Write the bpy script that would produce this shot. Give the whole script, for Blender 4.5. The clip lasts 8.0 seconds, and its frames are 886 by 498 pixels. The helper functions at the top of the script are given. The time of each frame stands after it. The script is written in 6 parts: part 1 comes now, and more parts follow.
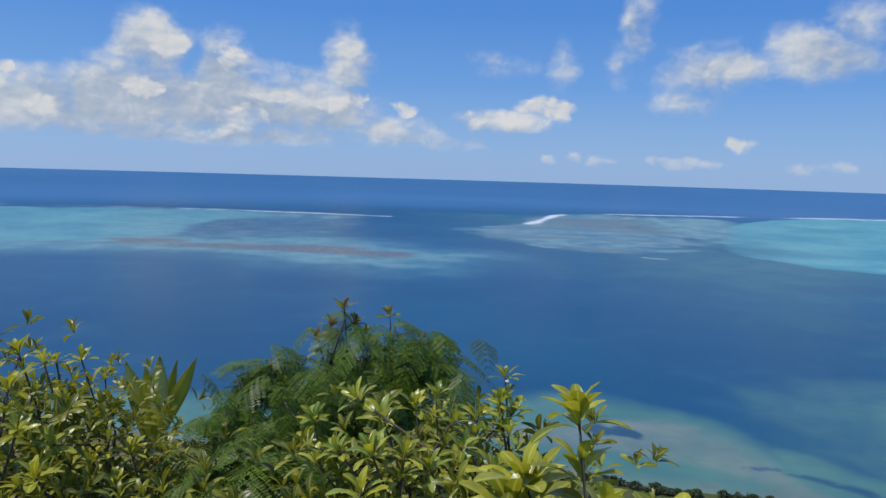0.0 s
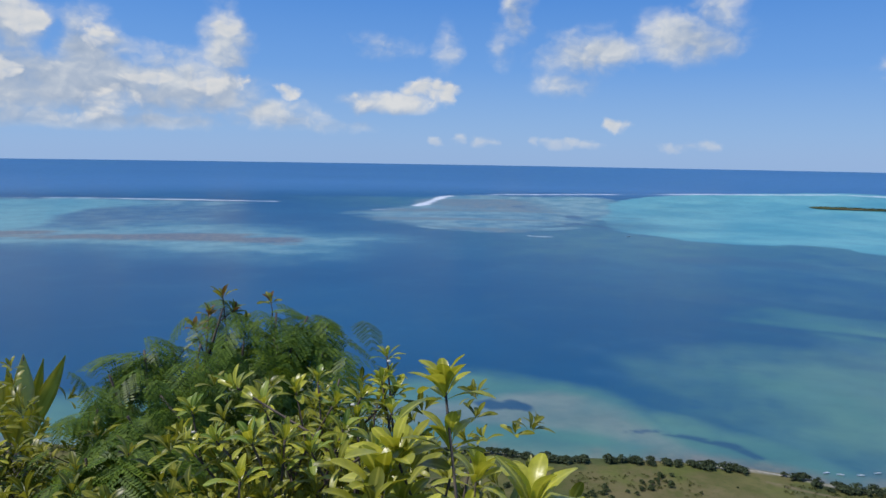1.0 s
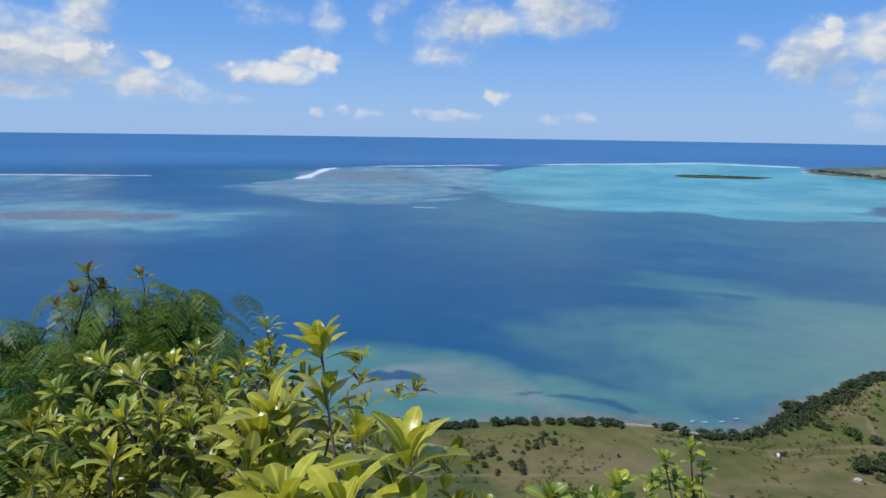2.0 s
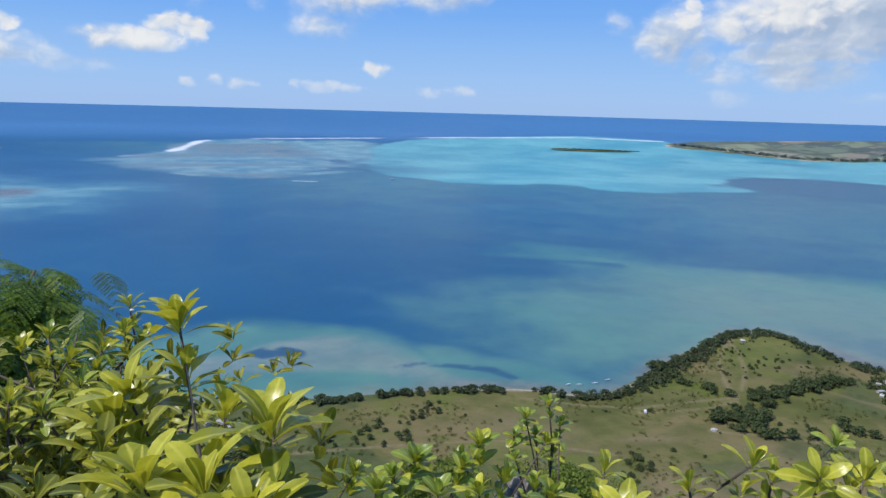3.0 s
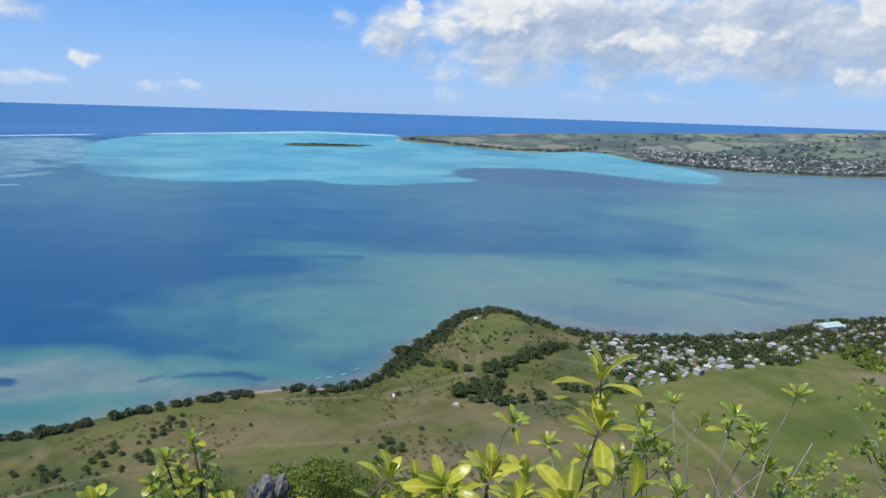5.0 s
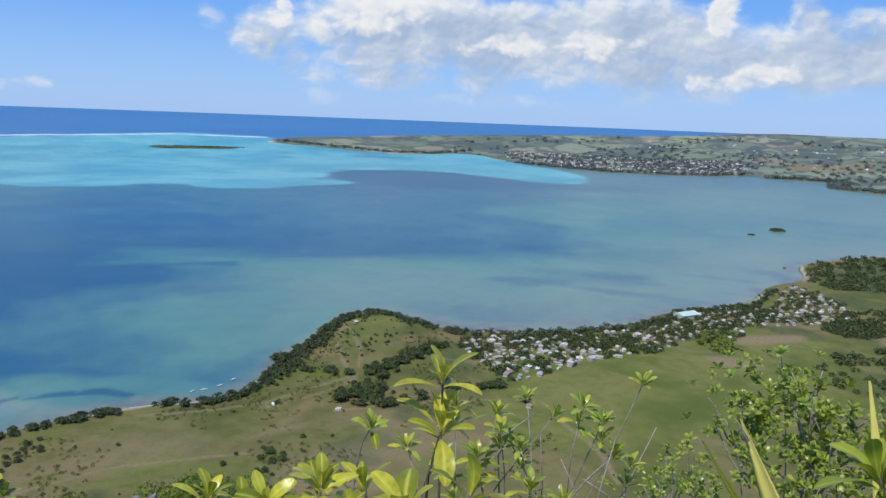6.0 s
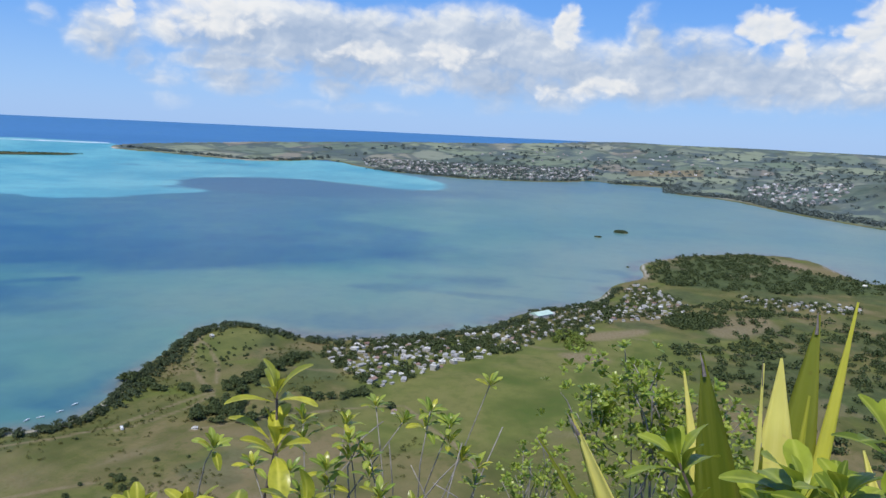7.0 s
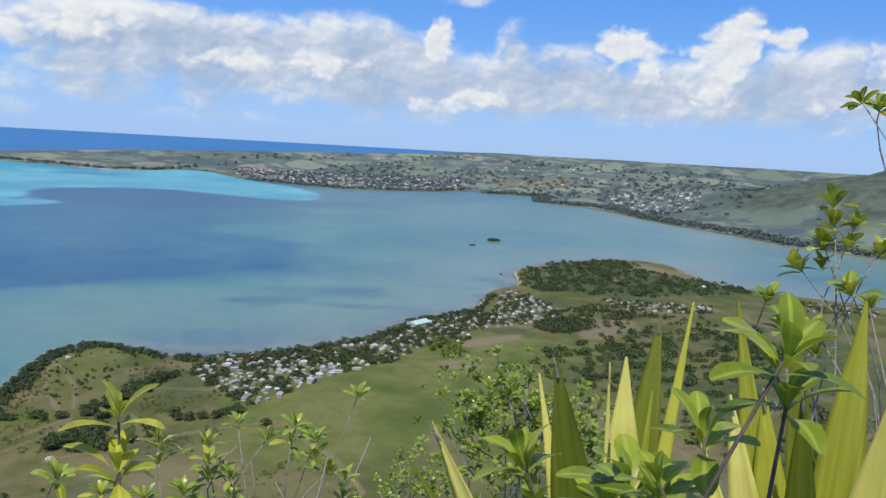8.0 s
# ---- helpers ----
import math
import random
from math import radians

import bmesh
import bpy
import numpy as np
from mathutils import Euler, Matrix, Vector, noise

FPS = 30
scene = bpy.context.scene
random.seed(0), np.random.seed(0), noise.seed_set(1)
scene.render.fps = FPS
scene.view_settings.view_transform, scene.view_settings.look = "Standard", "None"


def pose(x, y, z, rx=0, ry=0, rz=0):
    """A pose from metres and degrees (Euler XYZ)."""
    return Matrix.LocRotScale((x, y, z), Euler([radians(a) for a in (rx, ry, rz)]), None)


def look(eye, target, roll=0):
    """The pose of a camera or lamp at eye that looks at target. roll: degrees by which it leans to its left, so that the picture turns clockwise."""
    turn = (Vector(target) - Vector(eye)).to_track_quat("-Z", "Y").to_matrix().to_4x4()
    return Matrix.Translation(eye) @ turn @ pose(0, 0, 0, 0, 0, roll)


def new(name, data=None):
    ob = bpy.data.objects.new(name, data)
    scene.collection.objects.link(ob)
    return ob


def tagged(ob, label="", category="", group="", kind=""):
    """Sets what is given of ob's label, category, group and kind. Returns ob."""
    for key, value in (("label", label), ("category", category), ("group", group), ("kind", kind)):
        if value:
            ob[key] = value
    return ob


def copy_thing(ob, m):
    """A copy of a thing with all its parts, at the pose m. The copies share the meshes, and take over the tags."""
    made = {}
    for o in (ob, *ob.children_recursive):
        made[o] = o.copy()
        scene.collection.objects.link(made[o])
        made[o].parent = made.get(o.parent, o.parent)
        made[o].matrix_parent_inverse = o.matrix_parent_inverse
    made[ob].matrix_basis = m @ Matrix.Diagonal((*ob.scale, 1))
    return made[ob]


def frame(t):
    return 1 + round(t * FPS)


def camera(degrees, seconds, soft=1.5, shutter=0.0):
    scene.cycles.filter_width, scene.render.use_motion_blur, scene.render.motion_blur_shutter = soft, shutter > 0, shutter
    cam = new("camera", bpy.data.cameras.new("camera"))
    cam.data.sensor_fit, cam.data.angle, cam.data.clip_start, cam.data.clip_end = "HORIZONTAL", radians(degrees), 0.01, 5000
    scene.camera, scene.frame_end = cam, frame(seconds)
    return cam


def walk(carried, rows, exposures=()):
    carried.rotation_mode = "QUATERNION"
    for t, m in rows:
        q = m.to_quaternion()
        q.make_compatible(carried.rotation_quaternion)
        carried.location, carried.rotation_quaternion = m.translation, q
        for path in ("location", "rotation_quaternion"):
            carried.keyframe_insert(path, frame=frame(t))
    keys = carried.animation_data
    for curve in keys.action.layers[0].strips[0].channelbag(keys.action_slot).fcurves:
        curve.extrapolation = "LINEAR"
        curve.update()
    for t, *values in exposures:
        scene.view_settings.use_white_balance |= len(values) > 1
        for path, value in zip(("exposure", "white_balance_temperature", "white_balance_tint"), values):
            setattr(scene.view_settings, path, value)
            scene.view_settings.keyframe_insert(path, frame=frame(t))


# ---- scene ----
# The camera stands on a summit 220 m above the lagoon and turns slowly to its right.
cam = camera(62.97, 8.0)
PATH = [
    (0.0, pose(0.102, 0.434, 220.007, 84.05, -1.69, 0.00)),
    (0.5, pose(0.121, 0.432, 220.006, 83.80, -1.27, -4.00)),
    (1.0, pose(0.137, 0.415, 220.006, 82.87, -0.93, -8.84)),
    (1.5, pose(0.145, 0.408, 219.998, 81.82, -0.83, -13.43)),
    (3.0, pose(0.176, 0.381, 219.986, 78.87, -1.51, -27.26)),
    (3.5, pose(0.195, 0.377, 219.986, 78.74, -2.03, -32.27)),
    (4.0, pose(0.245, 0.374, 219.993, 78.90, -1.84, -37.62)),
    (4.5, pose(0.303, 0.364, 220.000, 78.94, -1.66, -42.62)),
    (5.0, pose(0.353, 0.346, 220.008, 79.06, -1.81, -47.85)),
    (6.5, pose(0.444, 0.292, 220.000, 79.96, -2.43, -62.83)),
    (7.0, pose(0.457, 0.275, 220.003, 80.54, -2.70, -68.61)),
    (7.5, pose(0.465, 0.258, 220.003, 81.14, -2.71, -73.56)),
    (8.0, pose(0.471, 0.243, 220.003, 81.82, -3.23, -78.43)),
]
walk(cam, PATH, [(0.0, -0.22), (1.0, -0.18), (1.7, -0.08), (3.0, 0.08), (5.0, 0.12), (8.0, 0.12)])

# ---------------------------------------------------------------- sky, clouds and sun
SUN_AZ, SUN_EL = -85.0, 60.0      # degrees clockwise from +y, degrees up


def aim(az, el):
    a, e = radians(az), radians(el)
    return Vector((math.sin(a) * math.cos(e), math.cos(a) * math.cos(e), math.sin(e)))


sun = new("sun", bpy.data.lights.new("sun", "SUN"))
sun.data.energy, sun.data.angle, sun.data.color = 3.6, radians(0.5), (1.0, 0.955, 0.88)
sun.matrix_world = look((0, 0, 600), Vector((0, 0, 600)) - aim(SUN_AZ, SUN_EL))


class Graph:
    """Short hand for wiring a node tree."""

    def __init__(self, tree):
        self.tree = tree
        tree.nodes.clear()

    def node(self, kind, inputs=None):
        n = self.tree.nodes.new(kind)
        for key, value in (inputs or {}).items():
            self.set(n.inputs[key], value)
        return n

    def set(self, socket, value):
        if isinstance(value, bpy.types.NodeSocket):
            self.tree.links.new(value, socket)
        else:
            socket.default_value = value

    def math(self, op, a, b=0.0, c=0.0, clamp=False):
        n = self.node("ShaderNodeMath", {0: a, 1: b, 2: c})
        n.operation, n.use_clamp = op, clamp
        return n.outputs[0]

    def mix(self, fac, a, b, blend="MIX"):
        n = self.node("ShaderNodeMix")
        n.data_type, n.blend_type = "RGBA", blend
        for i, v in ((0, fac), (6, a), (7, b)):
            if isinstance(v, tuple) and len(v) == 3:
                v = (*v, 1.0)
            self.set(n.inputs[i], v)
        return n.outputs[2]

    def ramp(self, value, stops):
        n = self.node("ShaderNodeValToRGB", {0: value})
        while len(n.color_ramp.elements) < len(stops):
            n.color_ramp.elements.new(0.5)
        for e, (p, c) in zip(n.color_ramp.elements, stops):
            e.position = p
            e.color = (*c, 1.0) if len(c) == 3 else c
        return n.outputs[0]

    def smooth(self, value, lo, hi, a=0.0, b=1.0):
        n = self.node("ShaderNodeMapRange")
        n.interpolation_type = "SMOOTHSTEP"
        for i, v in enumerate((value, lo, hi, a, b)):
            self.set(n.inputs[i], v)
        return n.outputs[0]

    def noise(self, vector, scale, detail=4.0, rough=0.55, distort=0.0, dims="3D"):
        n = self.node("ShaderNodeTexNoise", {"Vector": vector, "Scale": scale, "Detail": detail, "Roughness": rough, "Distortion": distort})
        n.noise_dimensions = dims
        return n.outputs[0]

    def attr(self, name):
        n = self.node("ShaderNodeAttribute")
        n.attribute_name = name
        return n.outputs["Fac"]

    def position(self):
        return self.node("ShaderNodeNewGeometry").outputs["Position"]

    def random(self):
        return self.node("ShaderNodeObjectInfo").outputs["Random"]


# Cumulus over the sea: azimuth, elevation, half width, half height (degrees), thickness.
# Soft grey-white bodies first, then the crisp sunlit heads on them.
BODIES_EAST = [
    (-28.9, 4.2, 5.1, 2.3, 1.1), (-23.2, 4.9, 5.8, 2.7, 1.25), (-16.6, 4.7, 5.8, 2.3, 1.25), (-9.9, 4.7, 4.7, 1.9, 1.2), (-21.7, 8.6, 2.7, 2.6, 1.0), (-16.9, 7.8, 2.1, 2.3, 1.0),
    (-7.5, 8.2, 1.9, 2.7, 0.75), (-12.5, 7.0, 4.0, 0.9, 0.5), (-3.6, 3.1, 3.3, 1.1, 0.8), (-19.4, 2.4, 14.2, 0.7, 0.75), (2.4, 4.2, 1.9, 0.9, 1.0), (5.2, 4.2, 2.7, 0.8, 0.9),
    (20.0, 8.0, 4.0, 1.8, 0.85), (26.9, 9.0, 3.8, 2.0, 0.85), (28.8, 10.8, 1.8, 1.8, 0.6), (18.2, 5.8, 2.2, 1.0, 0.45), (14.4, 11.5, 1.2, 2.6, 0.65), (13.3, 8.6, 0.9, 1.4, 0.35),
    (4.0, 8.4, 2.4, 0.8, 0.33),
]
BODIES_SOUTH = [
    (9.2, 8.1, 0.9, 1.6, 0.33), (0.6, 2.3, 2.7, 0.5, 0.4), (44.2, 5.5, 2.6, 1.9, 1.0), (46.2, 3.7, 1.0, 0.9, 0.8), (47.9, 3.1, 1.5, 1.1, 0.55), (40.2, 6.3, 0.9, 0.7, 0.4),
    (48.3, 1.1, 1.3, 0.5, 0.4), (55.2, 6.6, 9.3, 2.3, 1.6), (63.1, 5.9, 8.9, 2.7, 1.6), (70.3, 6.5, 8.4, 2.7, 1.5), (53.0, 4.1, 4.7, 0.9, 1.0), (53.2, 2.8, 3.5, 1.1, 0.95),
    (61.6, 4.6, 4.0, 1.7, 1.2), (60.7, 2.7, 1.9, 1.2, 0.8), (66.4, 2.9, 1.5, 0.6, 0.5), (65.2, 4.1, 5.3, 1.3, 0.7), (73.5, 3.9, 4.9, 1.9, 1.15), (77.3, 3.6, 3.1, 2.0, 1.1),
    (77.4, 6.5, 1.8, 2.2, 1.0),
]
BODIES_WEST = [
    (72.5, 1.9, 2.2, 0.8, 0.4), (62.2, 1.3, 7.1, 0.4, 0.35), (78.0, 4.6, 4.2, 2.3, 1.25), (83.4, 4.9, 5.1, 2.5, 1.25), (88.4, 4.7, 5.1, 2.3, 1.25), (93.8, 4.8, 5.5, 2.5, 1.3),
    (99.0, 5.0, 5.1, 2.5, 1.3), (103.8, 5.4, 4.7, 2.7, 1.3), (108.2, 5.6, 4.7, 2.9, 1.3), (83.2, 7.7, 1.3, 1.8, 0.8), (87.4, 6.7, 3.5, 1.3, 0.8), (91.9, 3.2, 13.3, 0.9, 0.7),
    (105.8, 2.7, 2.7, 0.9, 0.6), (71.8, 5.9, 2.7, 3.1, 1.0), (79.9, 10.8, 1.8, 0.4, 0.55),
]
HEADS_EAST = [
    (-20.5, 8.8, 1.3, 1.2, 1), (-30.7, 6.3, 0.7, 0.5, 1), (-16.3, 8.5, 1.2, 1.2, 0.8), (-22.4, 5.5, 1.3, 0.9, 1), (-28.7, 3.9, 1.2, 0.8, 0.8), (-13.3, 5.4, 1.8, 0.4, 0.8),
    (-8.9, 5.3, 1.3, 0.9, 0.9), (-15.4, 3.7, 2.0, 1.0, 0.8), (-18.1, 2.6, 2.2, 0.4, 0.6), (-6.5, 5.4, 0.7, 0.8, 0.8), (-3.2, 4.8, 1.1, 0.6, 0.9), (-7.6, 9.3, 1.3, 0.8, 0.6),
    (7.9, 5.1, 2.1, 1.1, 0.95), (2.3, 4.3, 1.2, 0.8, 0.75), (21.9, 2.7, 1.2, 0.5, 0.8), (8.0, 1.4, 0.6, 0.4, 0.6), (10.2, 1.5, 0.6, 0.4, 0.5), (12.0, 1.4, 1.2, 0.4, 0.55),
    (18.9, 1.3, 2.1, 0.4, 0.6),
]
HEADS_WEST = [
    (27.0, 1.1, 2.2, 0.4, 0.5), (28.8, 1.3, 1.0, 0.4, 0.5), (15.9, 1.3, 0.5, 0.4, 0.5), (51.3, 7.0, 4.4, 1.5, 0.7), (44.9, 7.0, 1.2, 1.1, 0.7), (62.3, 5.3, 3.1, 0.8, 0.7),
    (68.9, 5.5, 3.1, 1.0, 0.6), (77.6, 7.9, 1.4, 1.8, 1.1), (91.7, 7.9, 2.0, 1.6, 1.1), (93.7, 6.6, 1.3, 1.3, 0.95), (99.7, 8.6, 2.1, 2.0, 1.2), (98.3, 7.0, 1.9, 1.6, 1.0),
    (102.6, 8.5, 1.1, 0.9, 1.1), (108.7, 7.1, 1.3, 1.3, 0.9), (81.1, 3.7, 2.2, 0.6, 0.6), (97.8, 5.0, 1.8, 1.3, 0.6), (77.6, 3.1, 2.7, 0.6, 0.6), (94.8, 7.6, 1.8, 0.7, 0.4),
    (106.7, 4.1, 1.8, 0.7, 0.5),
]
BODIES_BEHIND = [(128, 5.5, 16, 3.0, 1.0), (165, 6.5, 14, 3.5, 0.9), (-62, 5.0, 18, 2.8, 0.9), (-100, 7.0, 15, 3.0, 0.8), (-150, 6.0, 18, 3.0, 0.9)]

world = bpy.data.worlds.new("sky")
scene.world = world
world.use_nodes = True
g = Graph(world.node_tree)
sky = g.node("ShaderNodeTexSky")
sky.sky_type, sky.sun_disc = "NISHITA", False
sky.sun_elevation, sky.sun_rotation = radians(SUN_EL), radians(SUN_AZ)
sky.altitude, sky.air_density, sky.dust_density, sky.ozone_density = 220.0, 1.0, 0.25, 2.5
way = g.node("ShaderNodeTexCoord").outputs["Generated"]
axes = g.node("ShaderNodeSeparateXYZ", {0: way})
az = g.math("MULTIPLY", g.math("ARCTAN2", axes.outputs[0], axes.outputs[1]), 57.29578)
el = g.math("MULTIPLY", g.math("ARCSINE", axes.outputs[2]), 57.29578)
plane = g.node("ShaderNodeCombineXYZ", {0: az, 1: g.math("MULTIPLY", el, 1.35)}).outputs[0]
fold = g.node("ShaderNodeTexNoise", {"Vector": plane, "Scale": 0.45, "Detail": 3.0, "Roughness": 0.5})
fold.noise_dimensions = "2D"
fold_shift = g.node("ShaderNodeVectorMath", {0: fold.outputs["Color"], 1: (-0.5, -0.5, -0.5)}).outputs[0]
curl = g.node("ShaderNodeVectorMath", {0: fold_shift, 1: (1.5, 1.1, 0.0)})
curl.operation = "MULTIPLY"
bent = g.node("ShaderNodeVectorMath", {0: plane, 1: curl.outputs[0]}).outputs[0]
bent_axes = g.node("ShaderNodeSeparateXYZ", {0: bent})


def heap(entries, up_sun=0.0):
    """Thickness of a bank of clouds; up_sun looks that many degrees towards the sun."""
    x = g.math("ADD", bent_axes.outputs[0], -0.6 * up_sun)
    y = g.math("MULTIPLY_ADD", bent_axes.outputs[1], 1 / 1.35, up_sun)
    total = None
    for a0, e0, ra, re, k in entries:
        dx = g.math("MULTIPLY_ADD", x, 1 / (ra * 1.12), -a0 / (ra * 1.12))
        dy = g.math("MULTIPLY_ADD", y, 1 / (re * 1.12), -e0 / (re * 1.12))
        q = g.math("MULTIPLY_ADD", dx, dx, g.math("MULTIPLY", dy, dy))
        one = g.math("MULTIPLY_ADD", q, -k, k)
        total = one if total is None else g.math("SMOOTH_MAX", total, one, 0.18)
    return total


def puffs(at):
    """Rounded heads of cumulus."""
    total = None
    for scale, weight in ((0.62, 0.60), (1.4, 0.30), (3.4, 0.10)):
        v = g.node("ShaderNodeTexVoronoi", {"Vector": at, "Scale": scale})
        v.feature, v.voronoi_dimensions = "SMOOTH_F1", "2D"
        v.inputs["Smoothness"].default_value = 0.75
        one = g.math("MULTIPLY", g.math("SUBTRACT", 1.0, v.outputs["Distance"]), weight)
        total = one if total is None else g.math("ADD", total, one)
    return total


wisp = g.noise(bent, 0.30, 4.5, 0.52, 0.0, "2D")
drift = g.noise(plane, 0.16, 4.0, 0.5, 0.0, "2D")
billow = puffs(bent)
billow_lit = puffs(g.node("ShaderNodeVectorMath", {0: bent, 1: (-0.22, 0.40, 0.0)}).outputs[0])
relief_light = g.math("SUBTRACT", billow, billow_lit)
soft_bank = BODIES_EAST + BODIES_SOUTH + BODIES_WEST + BODIES_BEHIND
body = heap(soft_bank)
body_edge = g.math("ADD", body, g.math("ADD", g.math("MULTIPLY", g.math("SUBTRACT", wisp, 0.52), 2.1), g.math("MULTIPLY", g.math("SUBTRACT", billow, 0.62), 0.8)))
body_cover = g.math("MULTIPLY", g.smooth(body_edge, -0.45, 1.05), g.smooth(body, -0.60, 0.65))
crown = heap(HEADS_EAST + HEADS_WEST)
crown_edge = g.math("ADD", crown, g.math("ADD", g.math("MULTIPLY", g.math("SUBTRACT", billow, 0.62), 1.7), g.math("MULTIPLY", g.math("SUBTRACT", wisp, 0.5), 0.9)))
crown_cover = g.math("MULTIPLY", g.smooth(crown_edge, -0.20, 0.85), g.smooth(crown, -0.60, 0.50))
over = heap(soft_bank, 1.1)
under = g.smooth(over, -0.6, 1.1, 0.30, -0.26)
tone = g.math("ADD", g.math("MULTIPLY", relief_light, 0.55), g.math("MULTIPLY", g.math("SUBTRACT", wisp, 0.5), 0.9))
tone = g.math("ADD", tone, g.math("ADD", under, g.math("MULTIPLY", g.math("SUBTRACT", drift, 0.5), 0.7)))
body_shade = g.ramp(g.math("ADD", tone, 0.50), [(0.0, (0.46, 0.58, 0.78)), (0.35, (0.61, 0.71, 0.87)), (0.68, (0.84, 0.90, 0.98)), (1.0, (1.00, 1.02, 1.04))])
head_tone = g.math("ADD", g.math("MULTIPLY", relief_light, 0.8), g.smooth(crown_edge, 0.0, 1.1, 0.25, -0.10))
head_shade = g.ramp(g.math("ADD", head_tone, 0.62), [(0.0, (0.68, 0.75, 0.85)), (0.5, (0.88, 0.92, 0.97)), (0.8, (1.02, 1.02, 1.02)), (1.0, (1.10, 1.10, 1.08))])
cover = g.math("MAXIMUM", body_cover, crown_cover)
cover = g.math("MULTIPLY", cover, g.smooth(el, 0.2, 3.4, 0.30, 0.97))
shade = g.mix(crown_cover, body_shade, head_shade)
CLOUD_LIGHT = 7.9
bright = g.mix(1.0, shade, (CLOUD_LIGHT, CLOUD_LIGHT, CLOUD_LIGHT), "MULTIPLY")
# Humid sea air: pale blue at the skyline, deepening upward.
air = g.ramp(g.smooth(el, -2.0, 60.0), [(0.0, (3.0, 5.0, 8.6)), (0.012, (2.7, 4.9, 8.8)), (0.055, (1.55, 3.9, 8.8)), (0.13, (0.85, 3.0, 8.2)), (0.5, (0.55, 1.9, 5.6)), (1.0, (0.40, 1.4, 4.4))])
clear = g.mix(0.85, sky.outputs[0], air)
colour = g.mix(cover, clear, bright)
back = g.node("ShaderNodeBackground", {"Color": colour, "Strength": 0.10})
g.node("ShaderNodeOutputWorld", {0: back.outputs[0]})

# ---------------------------------------------------------------- materials
def material(name):
    m = bpy.data.materials.new(name)
    m.use_nodes = True
    return m, Graph(m.node_tree)


def surface(g, colour, rough=0.8, bump=None, distance=0.1, strength=0.5, spec=0.3, metal=0.0):
    inputs = {"Base Color": colour, "Roughness": rough, "Specular IOR Level": spec, "Metallic": metal}
    if isinstance(colour, tuple) and len(colour) == 3:
        inputs["Base Color"] = (*colour, 1.0)
    if bump is not None:
        inputs["Normal"] = g.node("ShaderNodeBump", {"Height": bump, "Distance": distance, "Strength": strength}).outputs[0]
    p = g.node("ShaderNodeBsdfPrincipled", inputs)
    g.node("ShaderNodeOutputMaterial", {0: p.outputs[0]})
    return p


def leafy(name, dark, light, rough=0.45, through_light=0.35, grain=60.0, spec=0.4, streak=0.0):
    """Green foliage: colour varies from leaf to leaf, the midrib is paler, and some light passes through the blade."""
    m, g = material(name)
    isl = g.node("ShaderNodeNewGeometry").outputs["Random Per Island"]
    tone = g.math("FRACT", g.math("ADD", g.random(), isl))
    c = g.mix(tone, dark, light)
    n = g.noise(g.position(), grain, 3.0)
    c = g.mix(g.math("MULTIPLY", g.smooth(n, 0.35, 0.75), 0.45), c, tuple(v * 0.6 for v in dark))
    spots = g.noise(g.position(), grain * 5.0, 2.0)
    c = g.mix(g.smooth(spots, 0.68, 0.80, 0.0, 0.5), c, (light[0] * 0.6, light[1] * 0.42, light[2] * 0.6))
    if streak:
        along_blade = g.node("ShaderNodeMapping", {0: g.node("ShaderNodeTexCoord").outputs["Object"], 3: (1.6, 70.0, 70.0)}).outputs[0]
        c = g.mix(g.smooth(g.noise(along_blade, 1.0, 4.0, 0.6), 0.35, 0.7, 0.0, streak), c, (light[0] * 1.1, light[1] * 1.05, light[2] * 1.4))
    rib = g.attr("rib")
    c = g.mix(g.smooth(rib, 0.70, 0.98, 0.0, 0.55), c, (min(light[0] * 1.35, 0.85), min(light[1] * 1.25, 0.85), light[2] * 2.0))
    p = g.node("ShaderNodeBsdfPrincipled", {"Base Color": c, "Roughness": rough, "Specular IOR Level": spec,
                                           "Normal": g.node("ShaderNodeBump", {"Height": g.math("ADD", n, g.math("MULTIPLY", rib, -0.6)), "Distance": 0.002, "Strength": 0.35}).outputs[0]})
    warm = g.mix(0.5, c, (min(light[0] * 1.25, 0.8), min(light[1] * 1.15, 0.8), light[2] * 0.5))
    t = g.node("ShaderNodeBsdfTranslucent", {"Color": warm})
    mx = g.node("ShaderNodeMixShader", {0: through_light, 1: p.outputs[0], 2: t.outputs[0]})
    g.node("ShaderNodeOutputMaterial", {0: mx.outputs[0]})
    return m


def plain(name, a, b, scale, rough=0.8, relief=0.02, spec=0.3, per_object=0.0, detail=5.0):
    """A surface whose colour drifts between two tones, with fine relief of the same grain."""
    m, g = material(name)
    n = g.noise(g.position(), scale, detail, 0.6)
    big = g.noise(g.position(), scale * 0.17, 3.0)
    c = g.mix(g.smooth(g.math("ADD", g.math("MULTIPLY", n, 0.6), g.math("MULTIPLY", big, 0.4)), 0.3, 0.7), a, b)
    if per_object:
        c = g.mix(per_object, c, g.mix(g.random(), a, b))
    surface(g, c, rough, n, relief, 0.6, spec)
    return m


# Sea: the colour follows the depth, the bottom and a painted offshore haze; the surface is rippled and glossy.
sea_mat, g = material("lagoon_water")
pos = g.position()
patch = g.noise(pos, 0.011, 6.0, 0.62)
speck = g.noise(pos, 0.045, 5.0, 0.65)
ragged = g.math("ADD", g.math("MULTIPLY", g.math("SUBTRACT", patch, 0.5), 2.6), g.math("MULTIPLY", g.math("SUBTRACT", speck, 0.5), 1.5))


